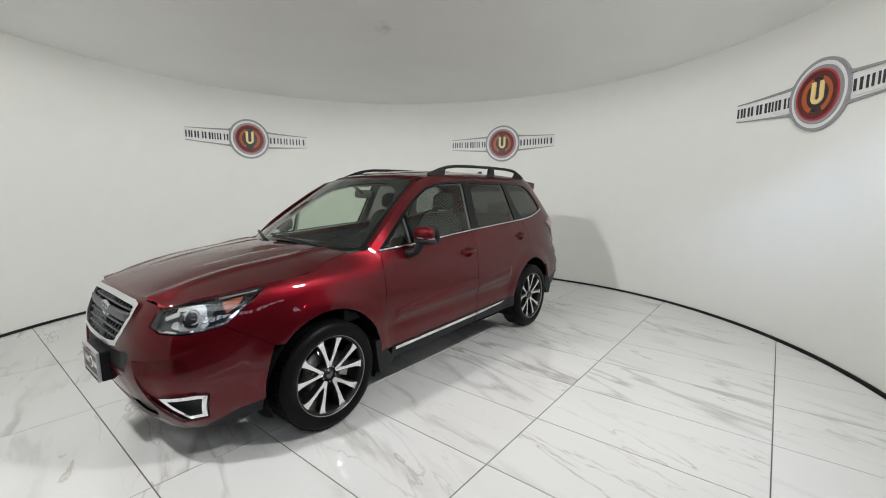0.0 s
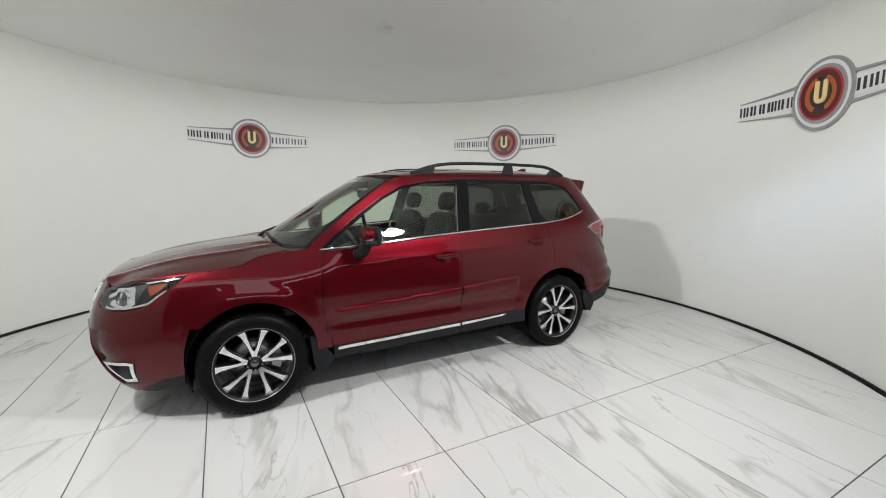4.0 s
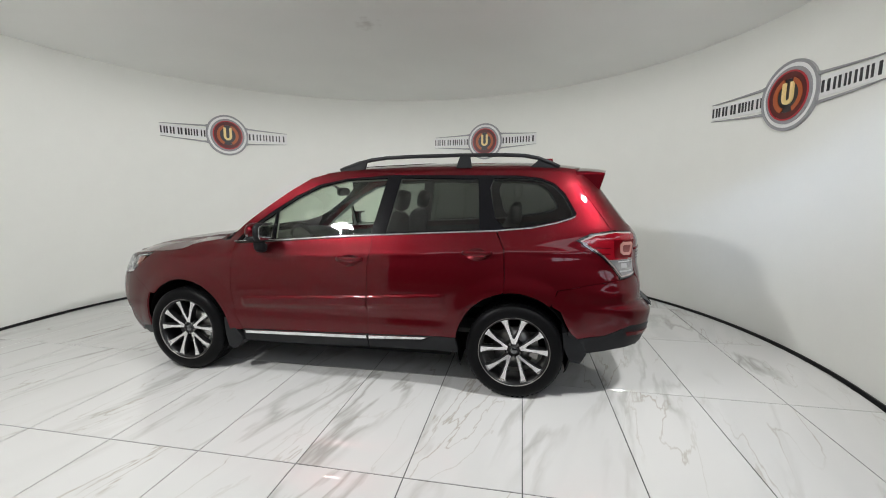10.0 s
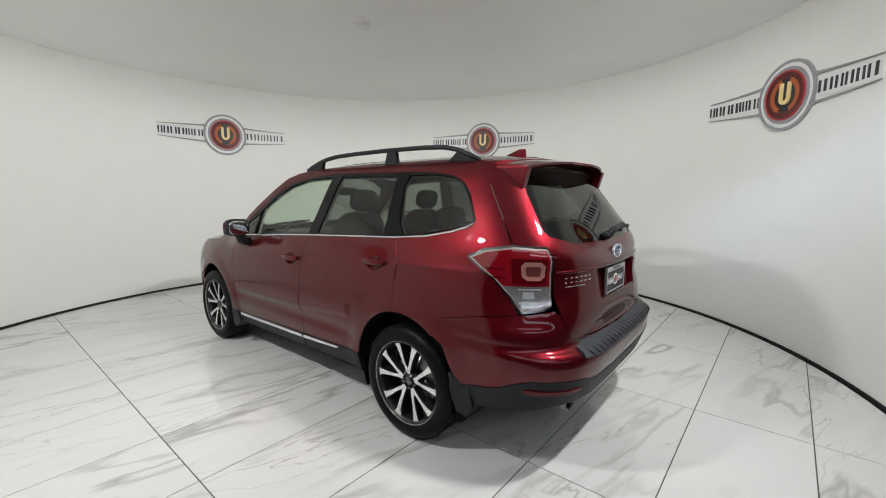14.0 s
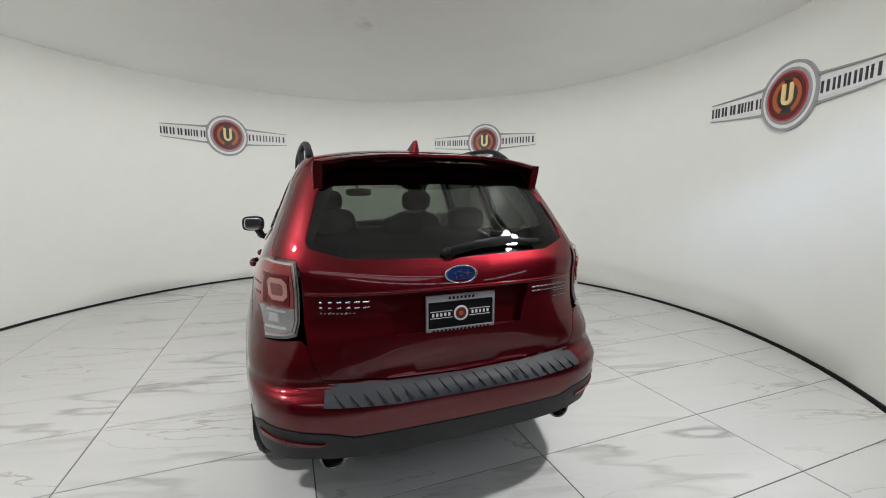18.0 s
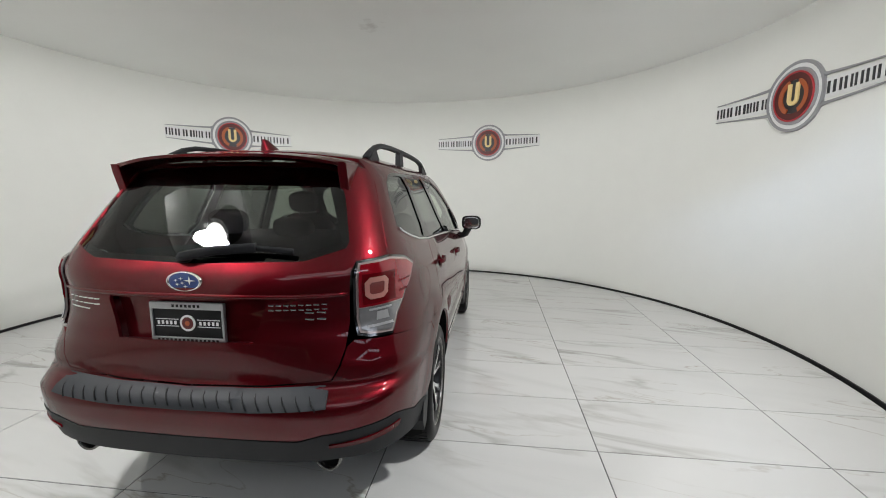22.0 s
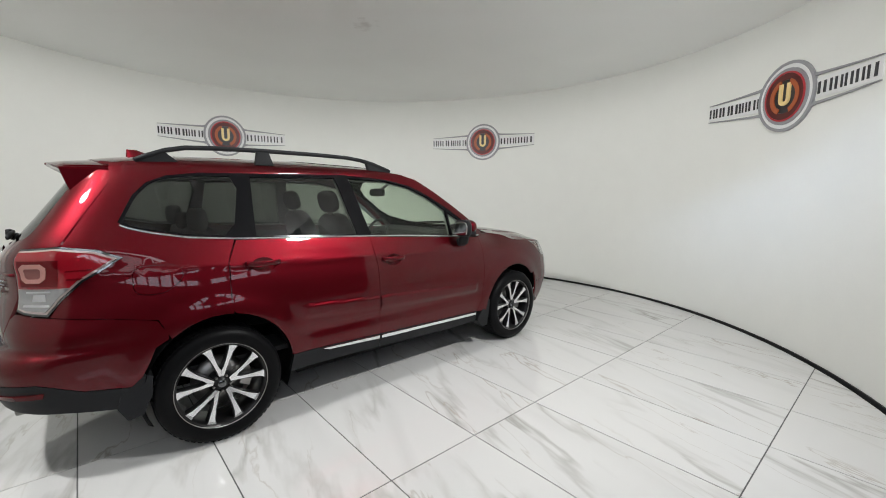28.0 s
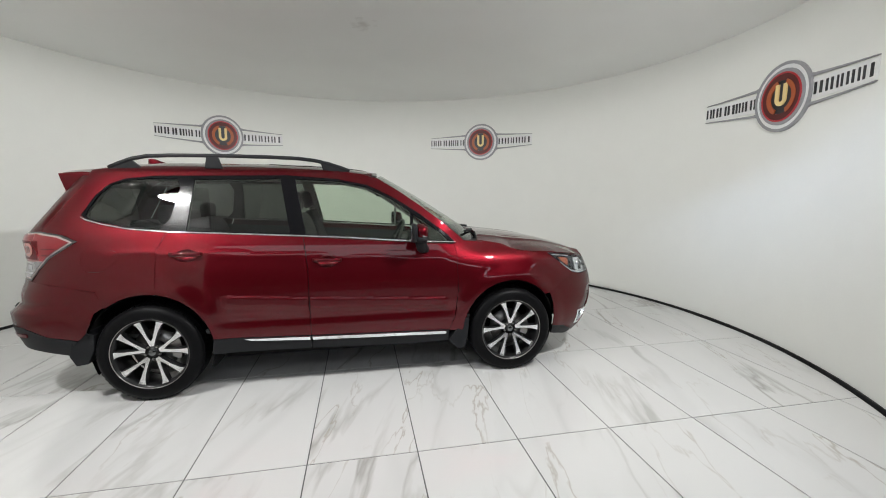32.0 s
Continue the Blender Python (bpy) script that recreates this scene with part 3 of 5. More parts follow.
M_BORDER = mat("pale_clear_lens_edge", (0.34, 0.28, 0.27), 0.12, 0.2, 1.0, grain=0.05, scale=90)
M_DEEPRED = mat("deep_red_lens", (0.075, 0.001, 0.003), 0.15, shine=0.3, grain=0.1, scale=120)
M_PINK = mat("pale_rose_lens", (0.34, 0.15, 0.13), 0.15, coat=0.8, grain=0.2, scale=140)
M_ROSE = mat("dull_rose_lens", (0.13, 0.030, 0.028), 0.2, coat=0.6, grain=0.25, scale=160)
M_BRIGHTRED = mat("bright_red_enamel", (0.45, 0.03, 0.04), 0.3)
M_CLOTH = mat("dark_seat_cloth", (0.011, 0.011, 0.012), 0.9, grain=0.2, scale=180, bump=0.3)
M_INNER = mat("black_cabin_plastic", (0.028, 0.028, 0.028), 0.6, grain=0.1, scale=120)
M_LINING = mat("pale_grey_roof_lining", (0.32, 0.32, 0.305), 0.9, grain=0.05, scale=150)
M_BADGE = mat("blue_badge_enamel", (0.02, 0.05, 0.22), 0.2, 0.3, 1.0)
M_PLATEBLACK = mat("black_plate", (0.006, 0.006, 0.007), 0.3, shine=0.25)
M_PLATEWHITE = mat("white_plate_print", (0.7, 0.7, 0.7), 0.4)
M_UNDER = mat("dark_underbody", (0.006, 0.006, 0.006), 0.9, shine=0.1, grain=0.2, scale=20)
M_EMBLEMRED = mat("dark_red_enamel", (0.10, 0.014, 0.014), 0.3, grain=0.1, scale=30)
M_EMBLEMORANGE = mat("orange_enamel", (0.42, 0.10, 0.03), 0.35, grain=0.1, scale=30)
M_EMBLEMYELLOW = mat("pale_yellow_enamel", (0.85, 0.66, 0.30), 0.35)
M_SILVER = mat("brushed_silver_plastic", (0.42, 0.42, 0.43), 0.35, 0.6, grain=0.06, scale=60)
M_SIGNGREY = mat("grey_sign_plastic", (0.31, 0.31, 0.325), 0.45, grain=0.05, scale=60)
M_LETTER = mat("dark_grey_metal", (0.06, 0.06, 0.065), 0.35, 0.6, grain=0.1, scale=40)
# ---- the car ----
car = tagged(new("car"), "dark red metallic SUV with black roof rails on a turntable", "car")

ARCH_F, ARCH_R, HUB_Z = (1.315, 0.36), (-1.305, 0.37), 0.340
DLO = [(-1.185, 1.192), (-1.42, 1.214), (-1.68, 1.272), (-1.722, 1.305), (-1.645, 1.445), (-1.575, 1.515), (-1.48, 1.555), (-1.32, 1.575), (-0.40, 1.588),
       (-0.02, 1.560), (0.20, 1.513), (0.38, 1.425), (0.57, 1.305), (0.77, 1.155), (0.855, 1.078), (0.39, 1.100), (-0.28, 1.147)]
roof_edge = curve([(-1.85, 1.597), (-1.60, 1.628), (-1.26, 1.645), (-0.74, 1.645), (-0.26, 1.632), (0.13, 1.600), (0.30, 1.570)])
cap_edge = curve([(0.95, 1.072), (1.20, 1.045), (1.27, 1.030), (1.36, 0.992), (1.70, 0.955), (1.88, 0.936), (2.02, 0.918), (2.10, 0.908)])
cap_mid = curve([(0.95, 1.115), (1.20, 1.103), (1.50, 1.074), (1.80, 1.026), (2.00, 0.976), (2.08, 0.950), (2.15, 0.922)])


for sg in (1, -1):
    sf = on_side(sg)
    # front wing
    wing = ([(1.89, 0.785)] + [(1.665, 0.635)] + arc(*ARCH_F, 0.402, 42, 175, 16)
            + [(0.912, 0.372), (0.806, 0.372), (0.851, 0.49), (0.874, 0.70), (0.868, 0.98), (0.853, 1.060), (0.93, 1.078), (1.15, 1.052), (1.265, 1.030),
               (1.355, 0.990), (1.50, 0.974), (1.655, 0.957), (1.78, 0.868)])
    w = panel("front_wing", wing, sf, M_RED, car, step=0.03)
    # body side with roof frame, quarter panel and rear pillar
    frame_top = [(x, roof_edge(x)) for x in (0.13, -0.10, -0.26, -0.50, -0.74, -1.0, -1.26, -1.45, -1.60, -1.72)]
    bs = ([(0.935, 1.078), (0.80, 1.196), (0.62, 1.335), (0.45, 1.455), (0.28, 1.560)] + frame_top
          + [(-1.735, 1.50), (-1.82, 1.38), (-1.945, 1.195), (-1.81, 1.178), (-1.712, 1.130), (-1.78, 1.09), (-1.875, 1.03), (-1.955, 0.95), (-2.01, 0.868), (-1.80, 0.838), (-1.60, 0.797)]
          + arc(*ARCH_R, 0.402, 128, 81, 6)
          + [(-1.248, 0.87), (-1.240, 1.06), (-1.190, 1.178)] + DLO[:-2] + [(0.87, 1.068)])
    holes = []
    if sg < 0:
        fuel = rounded([(-1.690, 1.055), (-1.645, 1.082), (-1.475, 1.072), (-1.462, 1.000), (-1.560, 0.925), (-1.690, 0.935)], 2)
        holes = [fuel]
    body = panel("body_side", bs, sf, M_RED, car, step=0.032, holes=holes)
    if sg < 0:
        panel("fuel_flap", shrunk(fuel, 0.0035), sf, M_RED, car, step=0.04)
    # doors
    fd = [(0.800, 0.378), (0.845, 0.49), (0.868, 0.70), (0.862, 0.98), (0.846, 1.055), (0.39, 1.085), (-0.277, 1.132), (-0.248, 0.92), (-0.243, 0.405)]
    rd = ([(-0.249, 0.405), (-0.254, 0.92), (-0.284, 1.133), (-0.75, 1.158), (-1.180, 1.177), (-1.234, 1.06), (-1.242, 0.87), (-1.242, 0.778)]
          + arc(*ARCH_R, 0.402, 79, 8, 14) + [(-0.912, 0.425)])
    doors = []
    for nm, outline, hx, hz in (("front_door", fd, -0.105, 0.962), ("rear_door", rd, -1.045, 1.030)):
        cup = [(hx - 0.005 + 0.072 * math.cos(g), hz - 0.008 + 0.044 * math.sin(g)) for g in np.linspace(0, 2 * math.pi, 20, endpoint=False)]
        d = panel(nm, outline, sf, M_RED, car, step=0.03, holes=[cup])
        doors.append(d)
        # handle with a bowl behind it
        y = side(hx, hz)
        bm = bmesh.new()
        sweep(bm, [(hx + dx, sg * (side(hx + dx, hz) + dy), hz + 0.006 - 0.02 * dx) for dx, dy in
                   ((-0.105, 0.006), (-0.095, 0.022), (-0.07, 0.033), (-0.02, 0.037), (0.03, 0.035), (0.065, 0.028), (0.085, 0.012), (0.09, 0.004))], 0.016, 0.030, 10, 2.6)
        part("handle", bm, M_RED, d, smooth=True)
        dip = lambda u, v, hx=hx, hz=hz, sf=sf: sf(u, v) - Vector((0, sg * 0.030 * max(0, 1 - ((u - hx + 0.005) / 0.072) ** 2 - ((v - hz + 0.008) / 0.044) ** 2), 0))
        panel("handle_bowl", cup, dip, M_RED, d, step=0.012, flange=0.0)
    fdoor, rdoor = doors
    # raised strip on the doors
    for door, outline, top, low, x_end in ((fdoor, [(0.80, 0.655), (-0.240, 0.707), (-0.240, 0.585), (0.815, 0.545)], (0.694, -0.0498), (0.576, -0.0385), None),
                                           (rdoor, [(-0.256, 0.708), (-0.80, 0.746), (-0.850, 0.735), (-0.860, 0.675), (-0.82, 0.630), (-0.256, 0.592)], (0.690, -0.069), (0.573, -0.069), -0.845)):
        def swell(x, z, top=top, low=low, x_end=x_end):
            k = ease((top[0] + top[1] * x - z) / 0.022) * ease((z - low[0] - low[1] * x) / 0.05)
            k *= ease((x - x_end) / 0.05) if x_end else ease((0.80 - x) / 0.05)
            return Vector((x, sg * (side(x, z) + 0.0015 + 0.010 * k), z))
        panel("rub_strip", outline, swell, M_RED, door, step=0.016, flange=0.003)
    # lower cladding and bright strips
    panel("sill_cladding", [(0.80, 0.285), (0.80, 0.374), (-0.240, 0.400), (-0.240, 0.300), (0.5, 0.278)], sf, M_TRIM, fdoor, step=0.06, lift=0.004, flange=0.03)
    panel("sill_cladding", [(-0.250, 0.300), (-0.250, 0.400), (-0.905, 0.424), (-0.925, 0.310)], sf, M_TRIM, rdoor, step=0.06, lift=0.004, flange=0.03)
    panel("chrome_strip", [(0.775, 0.350), (0.775, 0.373), (-0.236, 0.398), (-0.236, 0.374)], sf, M_CHROME, fdoor, "bright chrome strip", step=0.06, lift=0.016, flange=0.012)
    panel("chrome_strip", [(-0.254, 0.375), (-0.254, 0.399), (-0.705, 0.413), (-0.660, 0.396)], sf, M_CHROME, rdoor, "bright chrome strip", step=0.06, lift=0.016, flange=0.012)
    # windows: black frames, panes, bright belt line
    gl_f = [(0.505, 1.100), (-0.262, 1.152), (-0.345, 1.560), (-0.02, 1.545), (0.19, 1.495), (0.36, 1.412), (0.515, 1.306)]
    gl_s = [(0.535, 1.100), (0.535, 1.290), (0.745, 1.145), (0.805, 1.085)]
    gl_r = [(-0.372, 1.160), (-1.062, 1.193), (-1.035, 1.552), (-0.450, 1.562)]
    gl_q = rounded([(-1.185, 1.202), (-1.42, 1.226), (-1.660, 1.278), (-1.700, 1.310), (-1.630, 1.440), (-1.555, 1.515), (-1.47, 1.543), (-1.32, 1.558), (-1.105, 1.556)], 1)
    panel("window_frame", shrunk(DLO, 0.002), sf, M_GLOSSBLACK, body, "gloss black window surround", step=0.05, holes=[gl_f, gl_s, gl_r, gl_q], lift=-0.004, flange=0.012)
    panel("pillar_lining", shrunk(DLO, 0.004), sf, M_LINING, body, "pale grey pillar lining", step=0.06, holes=[shrunk(g, -0.002) for g in (gl_f, gl_r, gl_s, gl_q)], lift=-0.030, flange=0.01)
    panel("side_window", shrunk(gl_f, -0.004), sf, M_CLEAR, fdoor, "clear greenish side window", step=0.07, lift=-0.010, flange=0.0)
    panel("corner_pane", shrunk(gl_s, -0.004), sf, M_CLEAR, fdoor, step=0.07, lift=-0.010, flange=0.0)
    panel("side_window", shrunk(gl_r, -0.004), sf, M_TINT, rdoor, "dark tinted side window", step=0.07, lift=-0.010, flange=0.0)
    panel("quarter_window", shrunk(gl_q, -0.004), sf, M_REARTINT, body, "dark tinted quarter window", step=0.07, lift=-0.010, flange=0.0)
    belt = [(x, sg * (side(x, z) + 0.004), z) for x, z in ((0.865, 1.069), (0.62, 1.084), (0.39, 1.096), (0.05, 1.122), (-0.28, 1.141), (-0.75, 1.165), (-1.18, 1.186), (-1.42, 1.209),
                                                           (-1.58, 1.242), (-1.68, 1.272), (-1.713, 1.290))]
    part("belt_strip", sweep(bmesh.new(), belt, 0.010, 0.011, 8), M_CHROME, body, "thin chrome belt line", True)
    part("pillar_strip", sweep(bmesh.new(), [(0.520, sg * (side(0.52, 1.10) - 0.002), 1.105), (0.525, sg * (side(0.52, 1.29) - 0.002), 1.298)], 0.016, 0.012, 6), M_GLOSSBLACK, fdoor, "", True)
    # wheel arch liners, flaps
    for cx, cz in (ARCH_F, ARCH_R):
        bm = bmesh.new()
        last = None
        for k in range(37):
            g = radians(-25 + 230 * k / 36)
            row = []
            for r, y in ((0.392, None), (0.415, None), (0.415, 0.50), (0.05, 0.50)):
                x, z = cx + r * math.cos(g), cz + r * math.sin(g)
                y = y or side(x, max(z, 0.30)) - (0.012 if r < 0.4 else 0.06)
                row.append(bm.verts.new((x, sg * y, z)))
            if last:
                for a in range(3):
                    bm.faces.new((last[a], last[a + 1], row[a + 1], row[a]))
            last = row
        part("arch_liner", bm, M_UNDER, car, "", True)
    part("mud_flap", prism(bmesh.new(), [(0.965, 0.46), (0.935, 0.47), (0.81, 0.315), (0.80, 0.285), (0.875, 0.215), (0.93, 0.225), (0.95, 0.32)], sg * 0.66, sg * 0.872, bevel=0.006), M_TRIM, car, "black mud flap")
    part("mud_flap", prism(bmesh.new(), [(-1.645, 0.50), (-1.70, 0.525), (-1.757, 0.527), (-1.778, 0.47), (-1.805, 0.36), (-1.768, 0.29), (-1.70, 0.30), (-1.655, 0.40)], sg * 0.66, sg * 0.868, bevel=0.006), M_TRIM, car, "black mud flap")
    # door mirror
    mir = part("door_mirror", blob(bmesh.new(), (0.568, sg * 0.963, 1.168), (0.052, 0.092, 0.062), 2.5, 24, 14), M_RED, car, "", True)
    part("mirror_arm", sweep(bmesh.new(), [(0.60, sg * 0.825, 1.035), (0.60, sg * 0.865, 1.025), (0.585, sg * 0.90, 1.040), (0.57, sg * 0.925, 1.09), (0.565, sg * 0.94, 1.125)], 0.085, 0.060, 12, 3), M_TRIM, mir, "black mirror foot", True)
    part("mirror_base", blob(bmesh.new(), (0.557, sg * 0.965, 1.122), (0.059, 0.090, 0.028), 2.8), M_TRIM, mir, "", True)
    part("mirror_surround", blob(bmesh.new(), (0.514, sg * 0.965, 1.162), (0.022, 0.097, 0.069), 3.4), M_TRIM, mir, "", True)
    part("mirror_glass", blob(bmesh.new(), (0.4905, sg * 0.965, 1.160), (0.005, 0.078, 0.056), 3.4), M_CHROME, mir, "bright mirror glass", True)
    part("indicator", sweep(bmesh.new(), [(0.619, sg * 0.94, 1.146), (0.615, sg * 0.99, 1.145), (0.598, sg * 1.035, 1.144), (0.565, sg * 1.058, 1.144)], 0.008, 0.014, 8), M_WHITELENS, mir, "", True)
    # roof rail
    rail = [(0.06, 1.622), (0.0, 1.644), (-0.10, 1.676), (-0.20, 1.698), (-0.32, 1.712), (-0.55, 1.720), (-0.90, 1.724), (-1.20, 1.722), (-1.36, 1.715), (-1.46, 1.695), (-1.55, 1.660), (-1.61, 1.632)]
    rl = part("roof_rail", sweep(bmesh.new(), [(x, sg * (0.565 - 0.02 * max(0, -x - 1.0)), z) for x, z in rail], 0.036, 0.028, 12, 3), M_TRIM, car, "black roof rail", True)
    part("rail_foot", prism(bmesh.new(), [(-0.86, 1.63), (-0.98, 1.63), (-0.965, 1.715), (-0.89, 1.715)], sg * 0.548, sg * 0.580, bevel=0.005), M_TRIM, rl)
    part("rail_foot", prism(bmesh.new(), [(0.06, 1.608), (-0.14, 1.625), (-0.16, 1.685), (-0.06, 1.660), (0.0, 1.640)], sg * 0.550, sg * 0.580, bevel=0.004), M_TRIM, rl)
    part("rail_foot", prism(bmesh.new(), [(-1.40, 1.63), (-1.62, 1.618), (-1.55, 1.655), (-1.47, 1.690)], sg * 0.535, sg * 0.566, bevel=0.004), M_TRIM, rl)

# ---- bonnet, roof, windscreen ----
def cap_surface(x, y):
    ye = side(x, cap_edge(x)) if x < 2.05 else 0.62
    k = min(abs(y) / max(ye, 0.05), 1.15)
    crease = 0.010 * math.exp(-((abs(y) - 0.46 - 0.10 * (1.9 - x)) / 0.032) ** 2) + 0.006 * ease((abs(y) - 0.22 - 0.06 * (1.9 - x)) / 0.03) * ease((2.0 - x) / 0.3)
    step = lambda v: (lambda c: c * c * (3 - 2 * c))(min(max(v, 0), 1))
    drop = 0.028 * step((abs(y) - 0.40) / 0.15) * step((x - 1.96) / 0.12)
    return Vector((x, y, cap_mid(x) - (cap_mid(x) - cap_edge(x)) * k ** 2.4 + crease - drop))


def roof_surface(x, y):
    ze = roof_edge(x)
    ye = side(x, ze)
    return Vector((x, y, ze + 0.048 * (1 - min(abs(y) / ye, 1.1) ** 2.6)))


lip = lambda y: float(np.interp(y, plan(1, 0.915)[2], plan(1, 0.915)[1])) - 0.004
cap_half = [(lip(y), y) for y in (0.0, 0.12, 0.24, 0.36, 0.44, 0.50, 0.56)] + [(x, side(x, cap_edge(x)) - 0.004) for x in (2.02, 1.94, 1.86, 1.76, 1.66, 1.50, 1.36, 1.27, 1.15)] + [(1.06, 0.71), (1.10, 0.60), (1.165, 0.30), (1.18, 0.0)]
bonnet = panel("bonnet", cap_half + [(x, -y) for x, y in reversed(cap_half) if y > 0], cap_surface, M_RED, car, step=0.03, flange=0.02)
rs = [(0.30, 0.0), (0.285, 0.20), (0.24, 0.40), (0.165, side(0.165, roof_edge(0.165)) - 0.002)] + [(x, side(x, roof_edge(x)) - 0.002) for x in (0.0, -0.26, -0.5, -0.74, -1.0, -1.26, -1.5, -1.70)] + [(-1.76, 0.45), (-1.79, 0.25), (-1.80, 0.0)]
roof = panel("roof", rs + [(x, -y) for x, y in reversed(rs) if y > 0], roof_surface, M_RED, car, step=0.07, flange=0.02)
sun = rounded([(0.20, 0.36), (-0.62, 0.40), (-0.62, -0.40), (0.20, -0.36)], 2)
panel("sunroof", sun, roof_surface, M_GLOSSBLACK, roof, "dark glass sunroof", step=0.06, lift=0.003, flange=0.004)
lining = [(x - 0.0, y * 0.93) for x, y in rs]
panel("roof_lining", lining + [(x, -y) for x, y in reversed(lining) if y > 0], roof_surface, M_LINING, car, "pale grey roof lining", step=0.12, lift=-0.03, flange=0.0)


def screen_surface(u, v):
    """u across from -1 to 1, v from the cowl to the roof."""
    a, b = Vector((1.185 - 0.245 * u * u, 0.775 * u, 1.072)), Vector((0.325 - 0.065 * u * u, 0.600 * u, 1.605 - 0.040 * u * u))
    p = a.lerp(b, v)
    over = max(0.0, abs(u) - 0.94) / 0.08
    return p + Vector((0.5, 0, 0.85)) * (0.05 * v * (1 - v) - 0.016 * over * over)


g1 = [(-0.93, 0.03), (0.93, 0.03), (0.93, 0.985), (-0.93, 0.985)]
glass = panel("windscreen", g1, screen_surface, M_CLEAR, car, "clear laminated windscreen", step=0.07, flange=0.0)
panel("screen_border", [(-0.995, -0.02), (0.995, -0.02), (0.995, 1.0), (-0.995, 1.0)], screen_surface, M_GLOSSBLACK, car, "black border of the windscreen", step=0.05, holes=[rounded([(-0.90, 0.07), (0.90, 0.07), (0.90, 0.955), (-0.90, 0.955)], 2)], lift=-0.004, flange=0.0)
for sg in (1, -1):
    pil = [(sg * 0.968, 0.06), (sg * 1.02, 0.06), (sg * 1.025, 1.0), (sg * 0.968, 1.0)]
    panel("windscreen_pillar", pil, screen_surface, M_RED, car, step=0.04, lift=0.004, flange=0.012)
# cowl with wipers
cowl = part("cowl", prism(bmesh.new(), [(1.25, -0.60), (1.25, 0.60), (1.06, 0.735), (0.93, 0.735), (1.12, 0.50), (1.17, 0.20), (1.17, -0.20), (1.12, -0.50), (0.93, -0.735), (1.06, -0.735)], 1.02, 1.062, "xy"), M_TRIM, car, "black cowl below the windscreen")
for y0, y1 in ((0.52, -0.10), (-0.05, -0.62)):
    wip = [screen_surface(y / 0.775, v) + Vector((0.012, 0, 0.022)) for y, v in ((y0, 0.0), (y0 * 0.6 + y1 * 0.4, 0.045), (y1, 0.075))]
    part("wiper", sweep(bmesh.new(), wip, 0.020, 0.022, 8), M_TRIM, car, "black windscreen wiper", True)

# ---- nose ----
F, FY, FX = wrap(1), (lambda y, z: at_y(1, y, z)), (lambda x, z: at_x(1, x, z))
gr_half = [(0.0, 0.912), FY(0.22, 0.910), FY(0.36, 0.905), FY(0.408, 0.890), FY(0.402, 0.83), FY(0.372, 0.745), FY(0.315, 0.675), FY(0.18, 0.655), (0.0, 0.650)]
grille_line = both(gr_half)
head_line = [FY(0.545, 0.800), FY(0.553, 0.878), FY(0.61, 0.897), FX(2.00, 0.915), FX(1.86, 0.937), FX(1.66, 0.956), FX(1.775, 0.868), FX(1.885, 0.790), FX(2.00, 0.768), FY(0.66, 0.765), FY(0.60, 0.775)]
fog_line = [FY(0.585, 0.432), FX(2.03, 0.438), FX(1.985, 0.430), FX(1.975, 0.300), FX(2.04, 0.292), FY(0.635, 0.320)]
intake = both([(0.0, 0.640), FY(0.30, 0.645), FY(0.42, 0.665), FY(0.445, 0.640), FY(0.40, 0.545), (0.0, 0.530)])
lower = both([(0.0, 0.400), FY(0.50, 0.405), FY(0.545, 0.360), FY(0.50, 0.290), (0.0, 0.280)])
bump_half = [(0.0, 0.919), FY(0.22, 0.917), FY(0.37, 0.914), FY(0.43, 0.910), FY(0.49, 0.901), FY(0.535, 0.889), FY(0.541, 0.862), FY(0.530, 0.795), FY(0.59, 0.768), FY(0.66, 0.758), FX(2.00, 0.760), FX(1.893, 0.7835), FX(1.818, 0.7335), FX(1.743, 0.6838), FX(1.669, 0.6335),
             FX(1.705, 0.52), FX(1.718, 0.335), FX(1.83, 0.315), FX(1.93, 0.262), FY(0.62, 0.215), FY(0.4, 0.20), (0.0, 0.195)]
pocket = [FY(0.47, 0.628), FY(0.60, 0.640), FX(2.105, 0.646), FX(2.065, 0.622), FX(2.02, 0.52), FX(1.972, 0.445), FX(1.962, 0.288), FX(2.03, 0.276), FY(0.60, 0.268), FY(0.56, 0.36), FY(0.53, 0.43)]
pocket_r = [(-u, v) for u, v in pocket]
pocket_panel = [FY(0.465, 0.622), FY(0.60, 0.634), FX(2.112, 0.640), FX(2.073, 0.617), FX(2.028, 0.52), FX(1.981, 0.445), FX(1.970, 0.290), FX(2.03, 0.274), FY(0.60, 0.266), FY(0.558, 0.36), FY(0.528, 0.43)]
bumper = panel("front_bumper", both(bump_half), F, M_RED, car, step=0.045, holes=[grille_line, pocket, pocket_r, intake, lower])
panel("lower_skirt", both([(0.0, 0.192), FY(0.4, 0.197), FY(0.62, 0.212), FX(1.93, 0.258), FX(1.83, 0.311), FX(1.72, 0.331), FX(1.72, 0.25), FX(1.9, 0.20), (0.0, 0.185)]), F, M_TRIM, bumper, "black lower skirt", step=0.05, lift=-0.01, flange=0.02)
back = lambda u, v: F(u, v) * 0.965 + Vector((0, 0, 0.035 * v))
panel("intake_backing", both([(0.0, 0.92), FY(0.5, 0.91), FY(0.5, 0.25), (0.0, 0.25)]), back, M_UNDER, bumper, step=0.1, flange=0.0)
panel("intake_trim", intake, F, M_TRIM, bumper, "black intake panel", step=0.06, lift=-0.012, flange=0.0)
panel("intake_trim", lower, F, M_TRIM, bumper, "black lower intake", step=0.06, lift=-0.025, flange=0.0)
